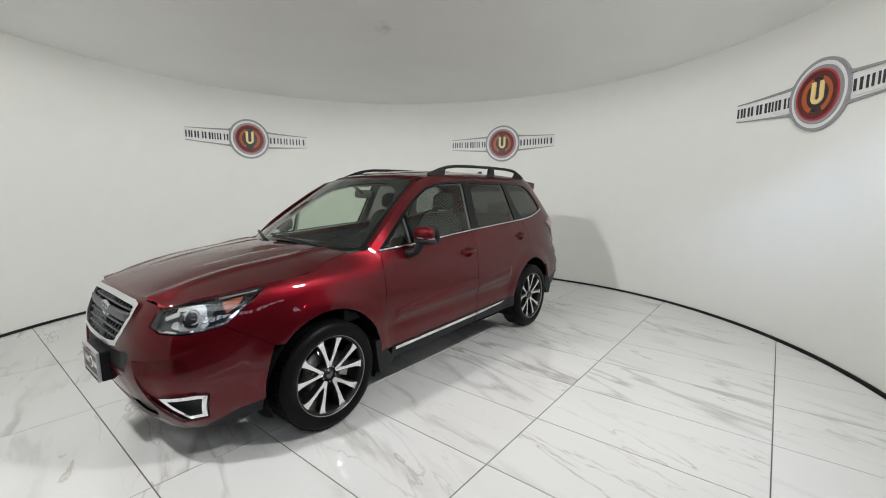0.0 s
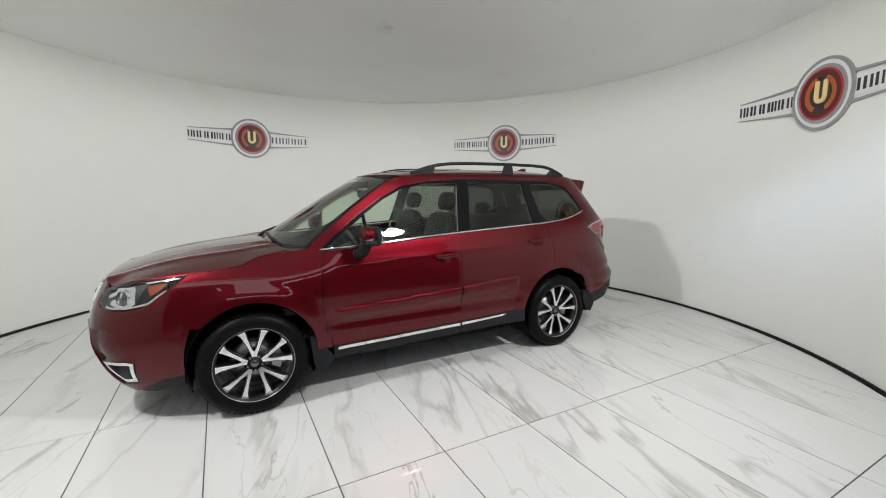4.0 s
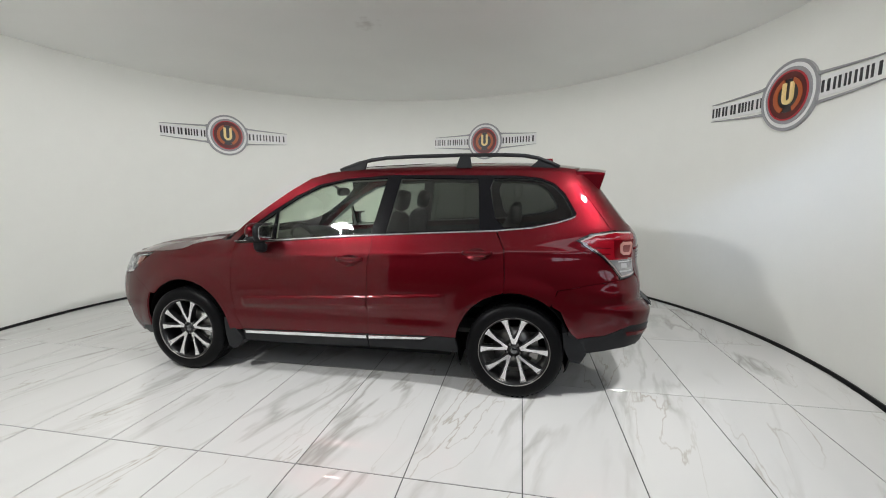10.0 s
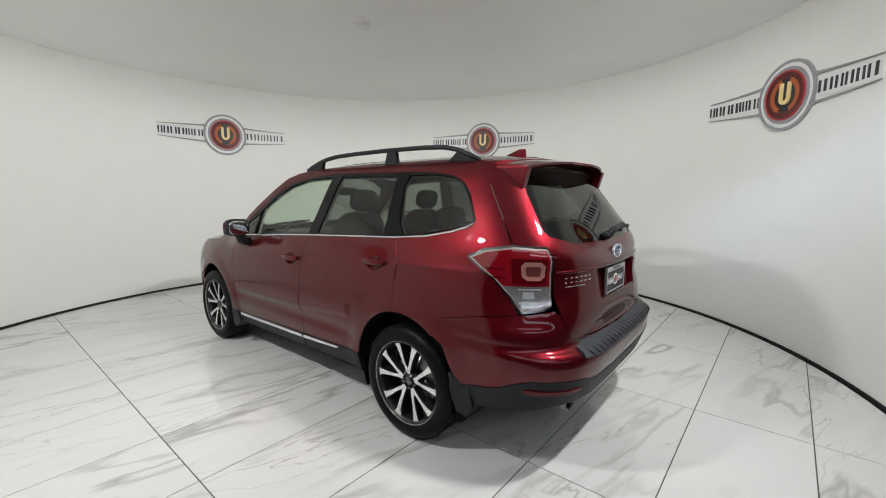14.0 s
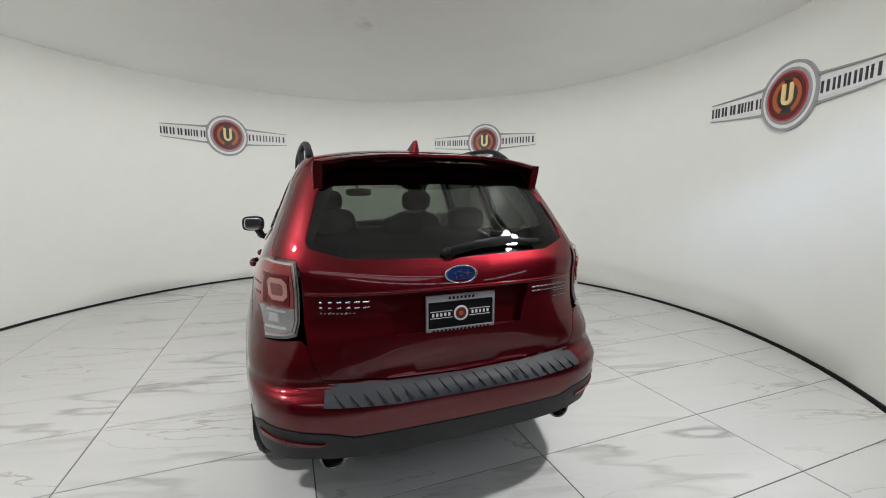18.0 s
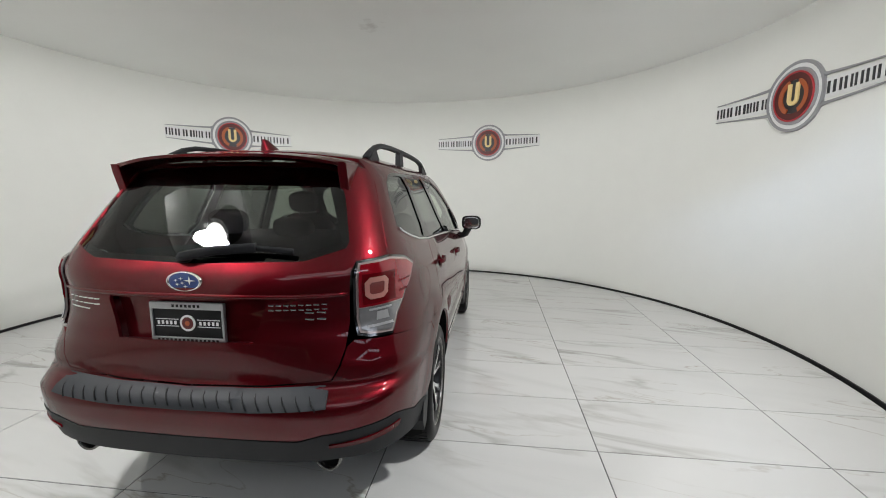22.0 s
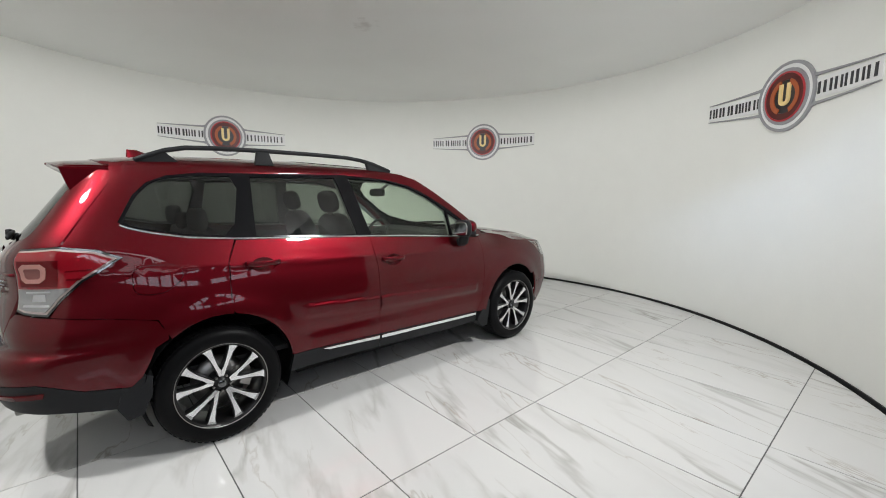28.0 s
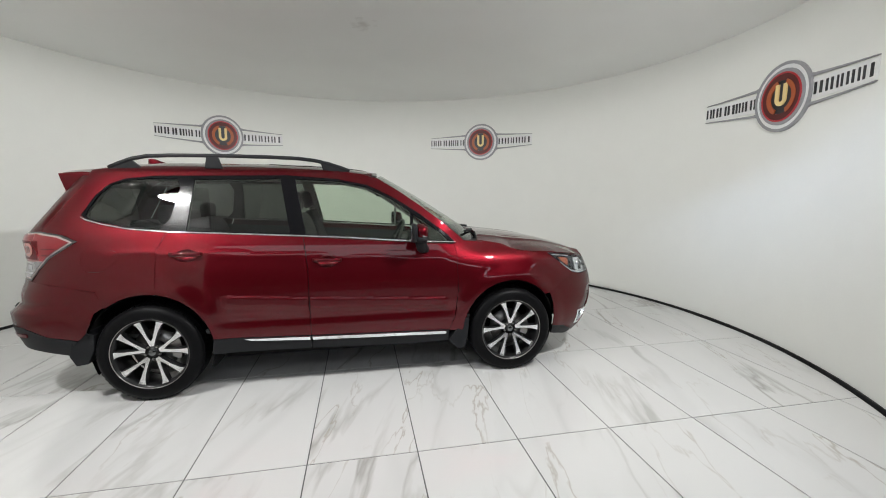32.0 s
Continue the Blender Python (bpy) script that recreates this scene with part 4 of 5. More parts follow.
grille = panel("grille", grille_line, F, M_CHROME, car, "chrome-framed black honeycomb grille", step=0.03, holes=[shrunk(grille_line, 0.027)], lift=0.012, flange=0.03)
panel("grille_mesh", shrunk(grille_line, 0.02), F, M_UNDER, grille, "black mesh", step=0.06, lift=-0.030, flange=0.0)
def grille_rib(points, w, h):
    part("grille_bar", sweep(bmesh.new(), points, w, h, 6, 2), M_MESH, grille, "", True)


rows = (0.668, 0.703, 0.738, 0.773, 0.850, 0.888)
for z in rows:
    reach = 0.285 + 0.105 * min((z - 0.66) / 0.20, 1) - 0.012
    grille_rib([F(FY(reach, z)[0] * (2 * i / 14 - 1), z) - Vector((0.012, 0, 0)) for i in range(15)], 0.020, 0.010)
for z0, z1 in ((0.668, 0.703), (0.703, 0.738), (0.738, 0.773), (0.850, 0.888)):
    reach = 0.285 + 0.105 * min((z0 - 0.66) / 0.20, 1) - 0.03
    n = int(reach / 0.052)
    for i in range(-n, n + 1):
        y = 0.052 * (i + (0.5 if z0 in (0.703, 0.850) else 0))
        lean = 0.012 if y > 0 else -0.012
        at = lambda v, z: F(math.copysign(FY(abs(v), z)[0], v), z) - Vector((0.012, 0, 0))
        if abs(y) < reach:
            grille_rib([at(y - lean, z0), at(y + lean, z1)], 0.016, 0.009)
part("grille_wing", sweep(bmesh.new(), [F(FY(abs(y), 0.815)[0] * (1 if y > 0 else -1), 0.812 + 0.02 * abs(y)) for y in np.linspace(-0.375, 0.375, 15)], 0.024, 0.058, 10), M_MESH, grille, "gloss black crossbar", True)


def badge(parent, at, rx, rz, way, name="badge"):
    """An oval star badge facing along x."""
    bm = bmesh.new()
    n = 40
    prof = [(1.0, -0.004), (1.0, 0.006), (0.90, 0.009), (0.86, 0.004)]
    cols = [[bm.verts.new((at[0] + way * o, at[1] + rx * r * math.cos(2 * math.pi * i / n), at[2] + rz * r * math.sin(2 * math.pi * i / n))) for r, o in prof] for i in range(n)]
    for a, b in zip(cols, cols[1:] + cols[:1]):
        for k in range(3):
            bm.faces.new((a[k], b[k], b[k + 1], a[k + 1]))
    b = part(name, bm, M_CHROME, parent, "chrome oval badge", True)
    bm = bmesh.new()
    bm.faces.new([bm.verts.new((at[0] + way * 0.004, at[1] + rx * 0.88 * math.cos(2 * math.pi * i / n), at[2] + rz * 0.88 * math.sin(2 * math.pi * i / n))) for i in range(n)])
    part("enamel", bm, M_BADGE, b, "blue enamel")
    bm = bmesh.new()
    for dy, dz, s in ((0.40, 0.12, 0.34), (-0.12, 0.30, 0.14), (-0.45, 0.14, 0.14), (-0.05, -0.12, 0.14), (-0.38, -0.25, 0.14), (0.12, -0.45, 0.14)):
        cy, cz = at[1] - way * -1 * dy * rx * 0.9, at[2] + dz * rz
        star = []
        for k in range(8):
            r = s * (1 if k % 2 == 0 else 0.22)
            g = math.pi / 4 * k
            star.append((cy + r * rx * math.cos(g), cz + r * rz * 1.3 * math.sin(g)))
        prism(bm, star, at[0] + way * 0.0045, at[0] + way * 0.009, "yz")
    part("stars", bm, M_CHROME, b, "chrome stars")
    return b


badge(grille, (nose(0.815) + 0.004, 0, 0.815), 0.085, 0.045, 1)

for sg in (1, -1):
    flip = (lambda pts: pts) if sg > 0 else (lambda pts: [(-u, v) for u, v in pts])
    lamp = panel("headlight", flip(shrunk(head_line, -0.002)), F, M_BEZEL, car, "clear headlight with chrome projector and amber corner", step=0.03, lift=-0.036, flange=-0.034)
    inner = lambda nm, pts, m, lab, depth, step=0.02, fl=0.010: panel(nm, flip(pts), F, m, lamp, lab, step=step, lift=depth, flange=fl)
    s_out = FX(1.925, 0.86)[0]
    inner("dark_mask", cut(shrunk(head_line, 0.003), 0, s_out, 1), M_GLOSSBLACK, "dark corner mask", -0.028, 0.03)
    inner("upper_mask", [FY(0.555, 0.873), FY(0.61, 0.894), FX(2.00, 0.913), FX(1.90, 0.930), FX(1.91, 0.920), FX(2.01, 0.902), FY(0.62, 0.882), FY(0.56, 0.862)], M_GLOSSBLACK, "", -0.024, 0.03)
    # bright brow, the hook round the projector, thin fins inboard of it
    inner("running_light", [FY(0.580, 0.846), FY(0.62, 0.870), FX(2.05, 0.892), FX(1.955, 0.902), FX(1.945, 0.878), FX(2.05, 0.872), FY(0.635, 0.850), FY(0.59, 0.828)], M_LAMPGREY, "bright running light", -0.020)
    inner("reflector", [FX(1.990, 0.876), FX(1.948, 0.882), FX(1.955, 0.800), FX(1.990, 0.776), FX(2.03, 0.776), FX(1.995, 0.800)], M_LAMPGREY, "silver reflector hook", -0.018)
    inner("reflector", [FX(2.098, 0.798), FX(2.085, 0.820), FX(2.068, 0.826), FX(2.060, 0.806), FX(2.045, 0.792), FX(2.01, 0.790), FX(2.01, 0.780), FX(2.065, 0.779)], M_LAMPGREY, "silver reflector hook", -0.020)
    inner("reflector_bowl", [FX(2.060, 0.806), FX(2.062, 0.866), FX(1.996, 0.872), FX(1.998, 0.792), FX(2.03, 0.788)], M_LAMPRIM, "smoked reflector bowl", -0.031)
    for z0 in (0.806, 0.818, 0.830):
        inner("reflector_rib", [FY(0.612, z0), FX(2.085, z0 + 0.004), FX(2.085, z0 + 0.008), FY(0.612, z0 + 0.004)], M_LAMPRIM, "", -0.024, 0.03, 0.008)
    inner("chrome_lip", [FY(0.60, 0.776), FY(0.66, 0.767), FX(2.0, 0.770), FX(1.88, 0.796), FX(1.78, 0.872), FX(1.785, 0.880), FX(1.885, 0.806), FX(2.0, 0.778), FY(0.66, 0.775), FY(0.615, 0.784)], M_CHROME, "chrome lower lip", -0.016)
    inner("chrome_lip", [FX(1.89, 0.926), FX(1.70, 0.950), FX(1.71, 0.941), FX(1.885, 0.918)], M_CHROME, "chrome upper lip", -0.014)
    c = F(sg * FX(2.020, 0.838)[0], 0.834)
    out = Vector((0.80, sg * 0.60, 0))
    for nm, prof, material, lab in (("projector_ring", [(0.040, -0.03), (0.040, 0.0), (0.036, 0.004), (0.031, -0.008), (0.028, -0.012)], M_CHROME, "chrome projector ring"), ("projector_lens", [(0.0, 0.006), (0.010, 0.004), (0.020, -0.003), (0.029, -0.014)], M_LAMPRIM, "clear projector lens")):
        bm = lathe(bmesh.new(), prof, 28, "x")
        bmesh.ops.transform(bm, matrix=pose(*(c - out * 0.024), 0, 0, sg * 37), verts=bm.verts)
        part(nm, bm, material, lamp, lab, True)
    inner("corner_lamp", [FX(1.880, 0.905), FX(1.780, 0.922), FX(1.805, 0.888), FX(1.872, 0.842)], M_AMBER, "amber corner lamp", -0.018, 0.03, 0.012)
    panel("lamp_cover", flip(head_line), F, M_COVER, lamp, "clear lamp cover", step=0.03, lift=0.001, flange=0.004)
    fg = panel("fog_lamp", flip(fog_line), F, M_CHROME, car, "chrome-framed fog lamp recess", step=0.03, holes=[flip(shrunk(fog_line, 0.020))], lift=-0.004, flange=0.03)
    panel("fog_backing", flip(fog_line), F, M_TRIM, fg, "black recess", step=0.05, lift=-0.035, flange=0.0)
    sunk = lambda u, v: F(u, v) - Vector((0.022, sg * 0.013, 0)) * ease((abs(u) - 0.47) / 0.12)
    panel("bumper_pocket", flip(pocket_panel), sunk, M_RED, bumper, "", step=0.03, holes=[flip(fog_line)], lift=-0.001, flange=0.0)
# number plate on its bracket
xp = nose(0.52)


def dealer_plate(x, z, way, label):
    """A black dealer plate facing along x, with plain white bars, a round mark and a bright frame."""
    pl = part("number_plate", box(bmesh.new(), x - 0.004, x + 0.004, -0.150, 0.150, z - 0.075, z + 0.075, 0.002), M_PLATEBLACK, car, label)
    a = lambda d0, d1: (min(x + way * d0, x + way * d1), max(x + way * d0, x + way * d1))
    bm = bmesh.new()
    for b in ((-0.158, 0.158, z + 0.056, z + 0.084), (-0.158, 0.158, z - 0.080, z - 0.058), (-0.158, -0.148, z - 0.058, z + 0.056), (0.148, 0.158, z - 0.058, z + 0.056)):
        box(bm, *a(-0.006, 0.010), *b, 0.002)
    part("plate_frame", bm, M_SILVER, pl, "bright plate frame")
    bar = lambda d0, d1, *b: part("plate_bar", box(bmesh.new(), *a(d0, d1), *b), M_PLATEWHITE, pl)
    for i in range(15):
        y = 0.126 - 0.018 * i
        if abs(y) > 0.04:
            bar(0.0042, 0.006, y - 0.0045, y + 0.0045, z - 0.007, z + 0.007)
    for s in (1, -1):
        for dz in (0.0142, -0.0142):
            bar(0.0042, 0.0055, min(s * 0.04, s * 0.138), max(s * 0.04, s * 0.138), z + dz - 0.0012, z + dz + 0.0012)
    part("plate_mark", lathe(bmesh.new(), [(0.0, way * 0.008), (0.024, way * 0.008), (0.024, 0.0)], 24, "x", (x, 0, z)), M_EMBLEMRED, pl, "dark red disc")
    part("plate_ring", lathe(bmesh.new(), [(0.025, 0.0), (0.025, way * 0.007), (0.033, way * 0.007), (0.033, 0.0)], 24, "x", (x, 0, z)), M_PLATEWHITE, pl, "white ring")
    part("plate_core", lathe(bmesh.new(), [(0.0, way * 0.0095), (0.010, way * 0.0095), (0.010, way * 0.008)], 16, "x", (x, 0, z)), M_EMBLEMORANGE, pl, "orange core")
    for i in range(15):
        y = 0.126 - 0.018 * i
        part("frame_bar", box(bmesh.new(), *a(0.0102, 0.0115), y - 0.005, y + 0.005, z - 0.075, z - 0.063), M_PLATEBLACK, pl)
        if 3 < i < 11:
            part("frame_bar", box(bmesh.new(), *a(0.0102, 0.0115), y - 0.005, y + 0.005, z + 0.065, z + 0.076), M_PLATEBLACK, pl)
    return pl


fp = dealer_plate(xp + 0.042, 0.525, 1, "black dealer plate on a black bracket")
part("bracket", box(bmesh.new(), xp - 0.03, xp + 0.037, -0.150, 0.150, 0.440, 0.610, 0.010), M_TRIM, fp)

# ---- tail ----
R, RY, RX = wrap(-1), (lambda y, z: at_y(-1, y, z)), (lambda x, z: at_x(-1, x, z))
glass_half = [(0.0, 1.585), RY(0.40, 1.575), RY(0.50, 1.555), RY(0.555, 1.44), RY(0.612, 1.262), RY(0.605, 1.236), RY(0.46, 1.192), (0.0, 1.178)]
recess = both([(0.0, 1.045), RY(0.33, 1.050), RY(0.335, 1.035), RY(0.285, 0.885), (0.0, 0.880)])
gate_half = [(0.0, 1.60), RY(0.40, 1.590), RX(-1.705, 1.570), RX(-1.74, 1.50), RX(-1.825, 1.38), RX(-1.950, 1.200), RY(0.650, 1.190), RY(0.638, 1.15), RY(0.632, 0.95), RY(0.624, 0.86), RY(0.605, 0.79), RY(0.575, 0.735), RY(0.30, 0.711), (0.0, 0.703)]
gate = panel("tailgate", both(gate_half), R, M_RED, car, step=0.05, holes=[both(glass_half), recess])
panel("rear_window", shrunk(both(glass_half), -0.003), R, M_REARTINT, gate, "dark tinted rear window", step=0.07, lift=-0.006, flange=0.0)
panel("window_border", both(glass_half), R, M_GLOSSBLACK, gate, "", step=0.05, lift=-0.012, flange=0.0, holes=[both([(0.0, 1.50), RY(0.48, 1.49), RY(0.585, 1.262), RY(0.455, 1.218), (0.0, 1.203)])])
panel("plate_recess", shrunk(recess, -0.004), R, M_RED, gate, "recess for the plate", step=0.05, lift=-0.044, flange=-0.040)
seam = [R(s, 1.062) + Vector((-0.002, 0, 0)) for s in np.linspace(-RY(0.625, 1.062)[0], RY(0.625, 1.062)[0], 25)]
part("gate_ridge", sweep(bmesh.new(), seam, 0.012, 0.016, 8, 2.2), M_RED, gate, "", True)
badge(gate, (-tail(1.115) - 0.004, 0, 1.115), 0.075, 0.040, -1)
dealer_plate(-tail(0.95) + 0.030, 0.947, -1, "black dealer plate with white bars in a bright frame")
# lettering as plain bright bars
for y0, z0, n, w, h in ((0.575, 1.020, 6, 0.026, 0.022), (0.573, 0.988, 9, 0.009, 0.008), (-0.345, 1.022, 8, 0.0215, 0.018), (-0.478, 0.988, 2, 0.036, 0.026)):
    for i in range(n):
        y = y0 - i * (w + 0.006)
        for up in (h / 2, -h / 2) if h > 0.01 else (0,):
            o = R(RY(abs(y), z0 + up)[0] * (1 if y > 0 else -1), z0 + up)
            bm = box(bmesh.new(), -0.003, 0.003, -w / 2, w / 2, -0.0028, 0.0028, 0.001)
            bmesh.ops.transform(bm, matrix=pose(o.x - 0.002, y - w / 2, z0 + up), verts=bm.verts)
            part("badge_bar", bm, M_CHROME, gate, "", False)
# rear wiper
wp = [R(RY(abs(y), z)[0] * (1 if y > 0 else -1), z) + Vector((-0.022, 0, 0.008)) for y, z in ((0.035, 1.205), (-0.10, 1.228), (-0.27, 1.232), (-0.42, 1.222))]
rw = part("rear_wiper", sweep(bmesh.new(), wp, 0.016, 0.024, 8), M_TRIM, gate, "black rear wiper", True)
ap = [p + Vector((-0.010, 0, d)) for p, d in zip(wp[:3], (-0.006, -0.004, 0.004))]
part("wiper_arm", sweep(bmesh.new(), ap, 0.022, 0.040, 10), M_TRIM, rw, "", True)
part("wiper_hub", blob(bmesh.new(), (wp[0].x + 0.01, wp[0].y, wp[0].z - 0.012), (0.025, 0.030, 0.022), 2.4), M_TRIM, rw, "", True)
# roof spoiler
bm = bmesh.new()
prev = None
for i in range(25):
    u = 2 * i / 24 - 1
    y = 0.550 * u
    zt = 1.648 - 0.044 * abs(u) ** 3.0
    xt = -1.985 + 0.075 * abs(u) ** 3
    sec = [bm.verts.new(p) for p in ((-1.70, y, zt - 0.006), (-1.80, y, zt - 0.004), (-1.90, y, zt - 0.012), (xt, y, zt - 0.024), (xt + 0.004, y, zt - 0.036), (-1.88, y, zt - 0.044), (-1.72, y, zt - 0.058))]
    if prev:
        for k in range(7):
            bm.faces.new((prev[k], sec[k], sec[(k + 1) % 7], prev[(k + 1) % 7]))
    else:
        bm.faces.new(sec)
    prev = sec
bm.faces.new(prev[::-1])
sp = part("roof_spoiler", bm, M_RED, car, "red roof spoiler with side fins", True, 40)
for sg in (1, -1):
    part("spoiler_fin", prism(bmesh.new(), [(-1.70, 1.590), (-1.925, 1.588), (-1.915, 1.555), (-1.885, 1.448), (-1.850, 1.468), (-1.800, 1.525), (-1.72, 1.560)], sg * 0.522, sg * 0.562, bevel=0.008), M_RED, sp, "", False)
part("brake_light", box(bmesh.new(), -1.986, -1.968, -0.16, 0.16, 1.611, 1.622, 0.003), M_DEEPRED, sp, "red high brake light")
# shark fin aerial
bm = bmesh.new()
for k, (zz, x0, x1, w) in enumerate(((1.672, -1.35, -1.60, 0.046), (1.690, -1.41, -1.603, 0.030), (1.715, -1.475, -1.600, 0.018), (1.742, -1.545, -1.597, 0.008))):
    row = [bm.verts.new((x0 + (x1 - x0) * (0.5 - 0.5 * math.cos(math.pi * i / 8)), s * w * math.sin(math.pi * i / 8) ** 0.8, zz - 0.01)) for s, rg in ((1, range(9)), (-1, range(7, 0, -1))) for i in rg]
    if k:
        for i in range(16):
            bm.faces.new((last[i], last[(i + 1) % 16], row[(i + 1) % 16], row[i]))
    last = row
bm.faces.new(last)
part("aerial_fin", bm, M_RED, car, "red shark-fin aerial", True, 50)

rb_half = [(0.0, 0.697), RY(0.30, 0.705), RY(0.578, 0.729), RY(0.611, 0.787), RY(0.631, 0.858), RY(0.655, 0.880), RX(-2.06, 0.8685), RX(-2.0, 0.8635), RX(-1.80, 0.8348), RX(-1.606, 0.7935), RX(-1.565, 0.690), RX(-1.655, 0.585), RX(-1.69, 0.515), RX(-1.74, 0.470),
           RX(-1.92, 0.496), RX(-2.03, 0.543), RX(-2.09, 0.563), RY(0.70, 0.563), RY(0.56, 0.550), RY(0.47, 0.522), (0.0, 0.515)]
rb = panel("rear_bumper", both(rb_half), R, M_RED, car, step=0.045)
val = [(0.0, 0.511), RY(0.47, 0.518), RY(0.56, 0.546), RY(0.70, 0.559), RX(-2.09, 0.559), RX(-2.03, 0.539), RX(-1.92, 0.492), RX(-1.745, 0.466), RX(-1.80, 0.36), RX(-2.0, 0.395), RY(0.62, 0.425), RY(0.4, 0.41), (0.0, 0.40)]
panel("valance", both(val), R, M_TRIM, rb, "black lower valance", step=0.045, lift=0.003, flange=0.04)
ledge = [(0.0, 0.694), RY(0.30, 0.701), RY(0.555, 0.718), RY(0.570, 0.700), RY(0.580, 0.655), RY(0.30, 0.641), (0.0, 0.637)]
padline = both(ledge)
pad = panel("bumper_pad", padline, R, M_PAD, rb, "grey ribbed loading pad", step=0.03, lift=0.007, flange=0.007)
for i in range(-10, 11):
    y = i * 0.0525
    p = [R(RY(abs(y + dy), z)[0] * (1 if y + dy > 0 else -1), z) + Vector((-0.0066, 0, 0.0045)) for dy, z in ((-0.020, 0.646), (-0.012, 0.658), (-0.002, 0.670), (0.008, 0.680), (0.018, 0.689))]
    part("rib", sweep(bmesh.new(), p, 0.006, 0.005, 6, 2), M_TRIM, pad, "", True)
for sg in (1, -1):
    flip = (lambda pts: pts) if sg > 0 else (lambda pts: [(-u, v) for u, v in pts])
    tl = [RY(0.650, 1.186), RX(-1.945, 1.196), RX(-1.81, 1.174), RX(-1.716, 1.130), RX(-1.78, 1.087), RX(-1.878, 1.025), RX(-1.958, 0.945), RX(-2.015, 0.872), RY(0.70, 0.882), RY(0.660, 0.895), RY(0.645, 0.95), RY(0.645, 1.12)]
    lamp = panel("tail_light", flip(tl), R, M_LAMPRIM, car, "red and clear tail light with a bright rim", step=0.03, lift=0.004, flange=0.02)
    edge, core = shrunk(tl, 0.010), shrunk(tl, 0.019)
    panel("lens_edge", flip(edge), R, M_BORDER, lamp, "pale clear lens edge", step=0.03, lift=0.009, flange=0.006)
    panel("red_lens", flip(cut(core, 1, 1.002, 1)), R, M_REDLENS, lamp, "bright red lens", step=0.03, lift=0.014, flange=0.006)
    panel("clear_lens", flip(cut(core, 1, 0.998, -1)), R, M_WHITELENS, lamp, "clear ribbed lower lens", step=0.03, lift=0.013, flange=0.006)
    for z0, z1, ya, xa in ((0.915, 0.925, 0.69, -2.00), (0.940, 0.975, 0.715, -2.01), (0.983, 0.991, 0.69, -1.99)):
        panel("lens_rib", flip([RY(ya, z0), RX(xa, z0), RX(xa, z1), RY(ya, z1)]), R, M_SILVER, lamp, "", step=0.03, lift=0.0145, flange=0.003)
    panel("lens_frame", flip([RY(0.672, 1.012), RX(-1.965, 1.012), RX(-1.955, 1.135), RY(0.672, 1.135)]), R, M_DEEPRED, lamp, "deep red inner frame", step=0.03, lift=0.0160, flange=0.004)
    ring_line = rounded([RY(0.678, 1.030), RX(-2.005, 1.030), RX(-1.995, 1.122), RY(0.678, 1.122)], 1)
    panel("inner_lamp", flip(ring_line), R, M_PINK, lamp, "pale inner lamp ring", step=0.03, holes=[flip(shrunk(ring_line, 0.020))], lift=0.0185, flange=0.004)
    panel("inner_lens", flip(shrunk(ring_line, 0.0205)), R, M_ROSE, lamp, "", step=0.03, lift=0.0170, flange=0.002)
    for z0 in (1.035, 1.075):
        panel("lens_rib", flip([RX(-1.935, z0), RX(-1.885 + (z0 - 1.035), z0), RX(-1.87 + (z0 - 1.035), z0 + 0.010), RX(-1.93, z0 + 0.010)]), R, M_DEEPRED, lamp, "", step=0.03, lift=0.0160, flange=0.003)
    rf = [RX(-2.06, 0.518), RX(-2.11, 0.517), RY(0.70, 0.511), RY(0.58, 0.503), RY(0.58, 0.490), RY(0.70, 0.489), RX(-2.11, 0.493), RX(-2.065, 0.495)]
    panel("reflector", flip(rf), R, M_DEEPRED, rb, "red reflector", step=0.03, lift=0.009, flange=0.008)
    part("exhaust_tip", lathe(bmesh.new(), [(0.044, 0.10), (0.044, 0.0), (0.052, -0.005), (0.055, 0.0), (0.055, 0.16)], 24, "x", (-2.185, sg * 0.545, 0.398)), M_EXHAUST, car, "round exhaust tip", True)
    # a near-black disc gives the pipe's shaded inside as colour
    part("bore_shade", lathe(bmesh.new(), [(0.0, 0.02), (0.044, 0.02)], 24, "x", (-2.185, sg * 0.545, 0.398)), M_UNDER, car)

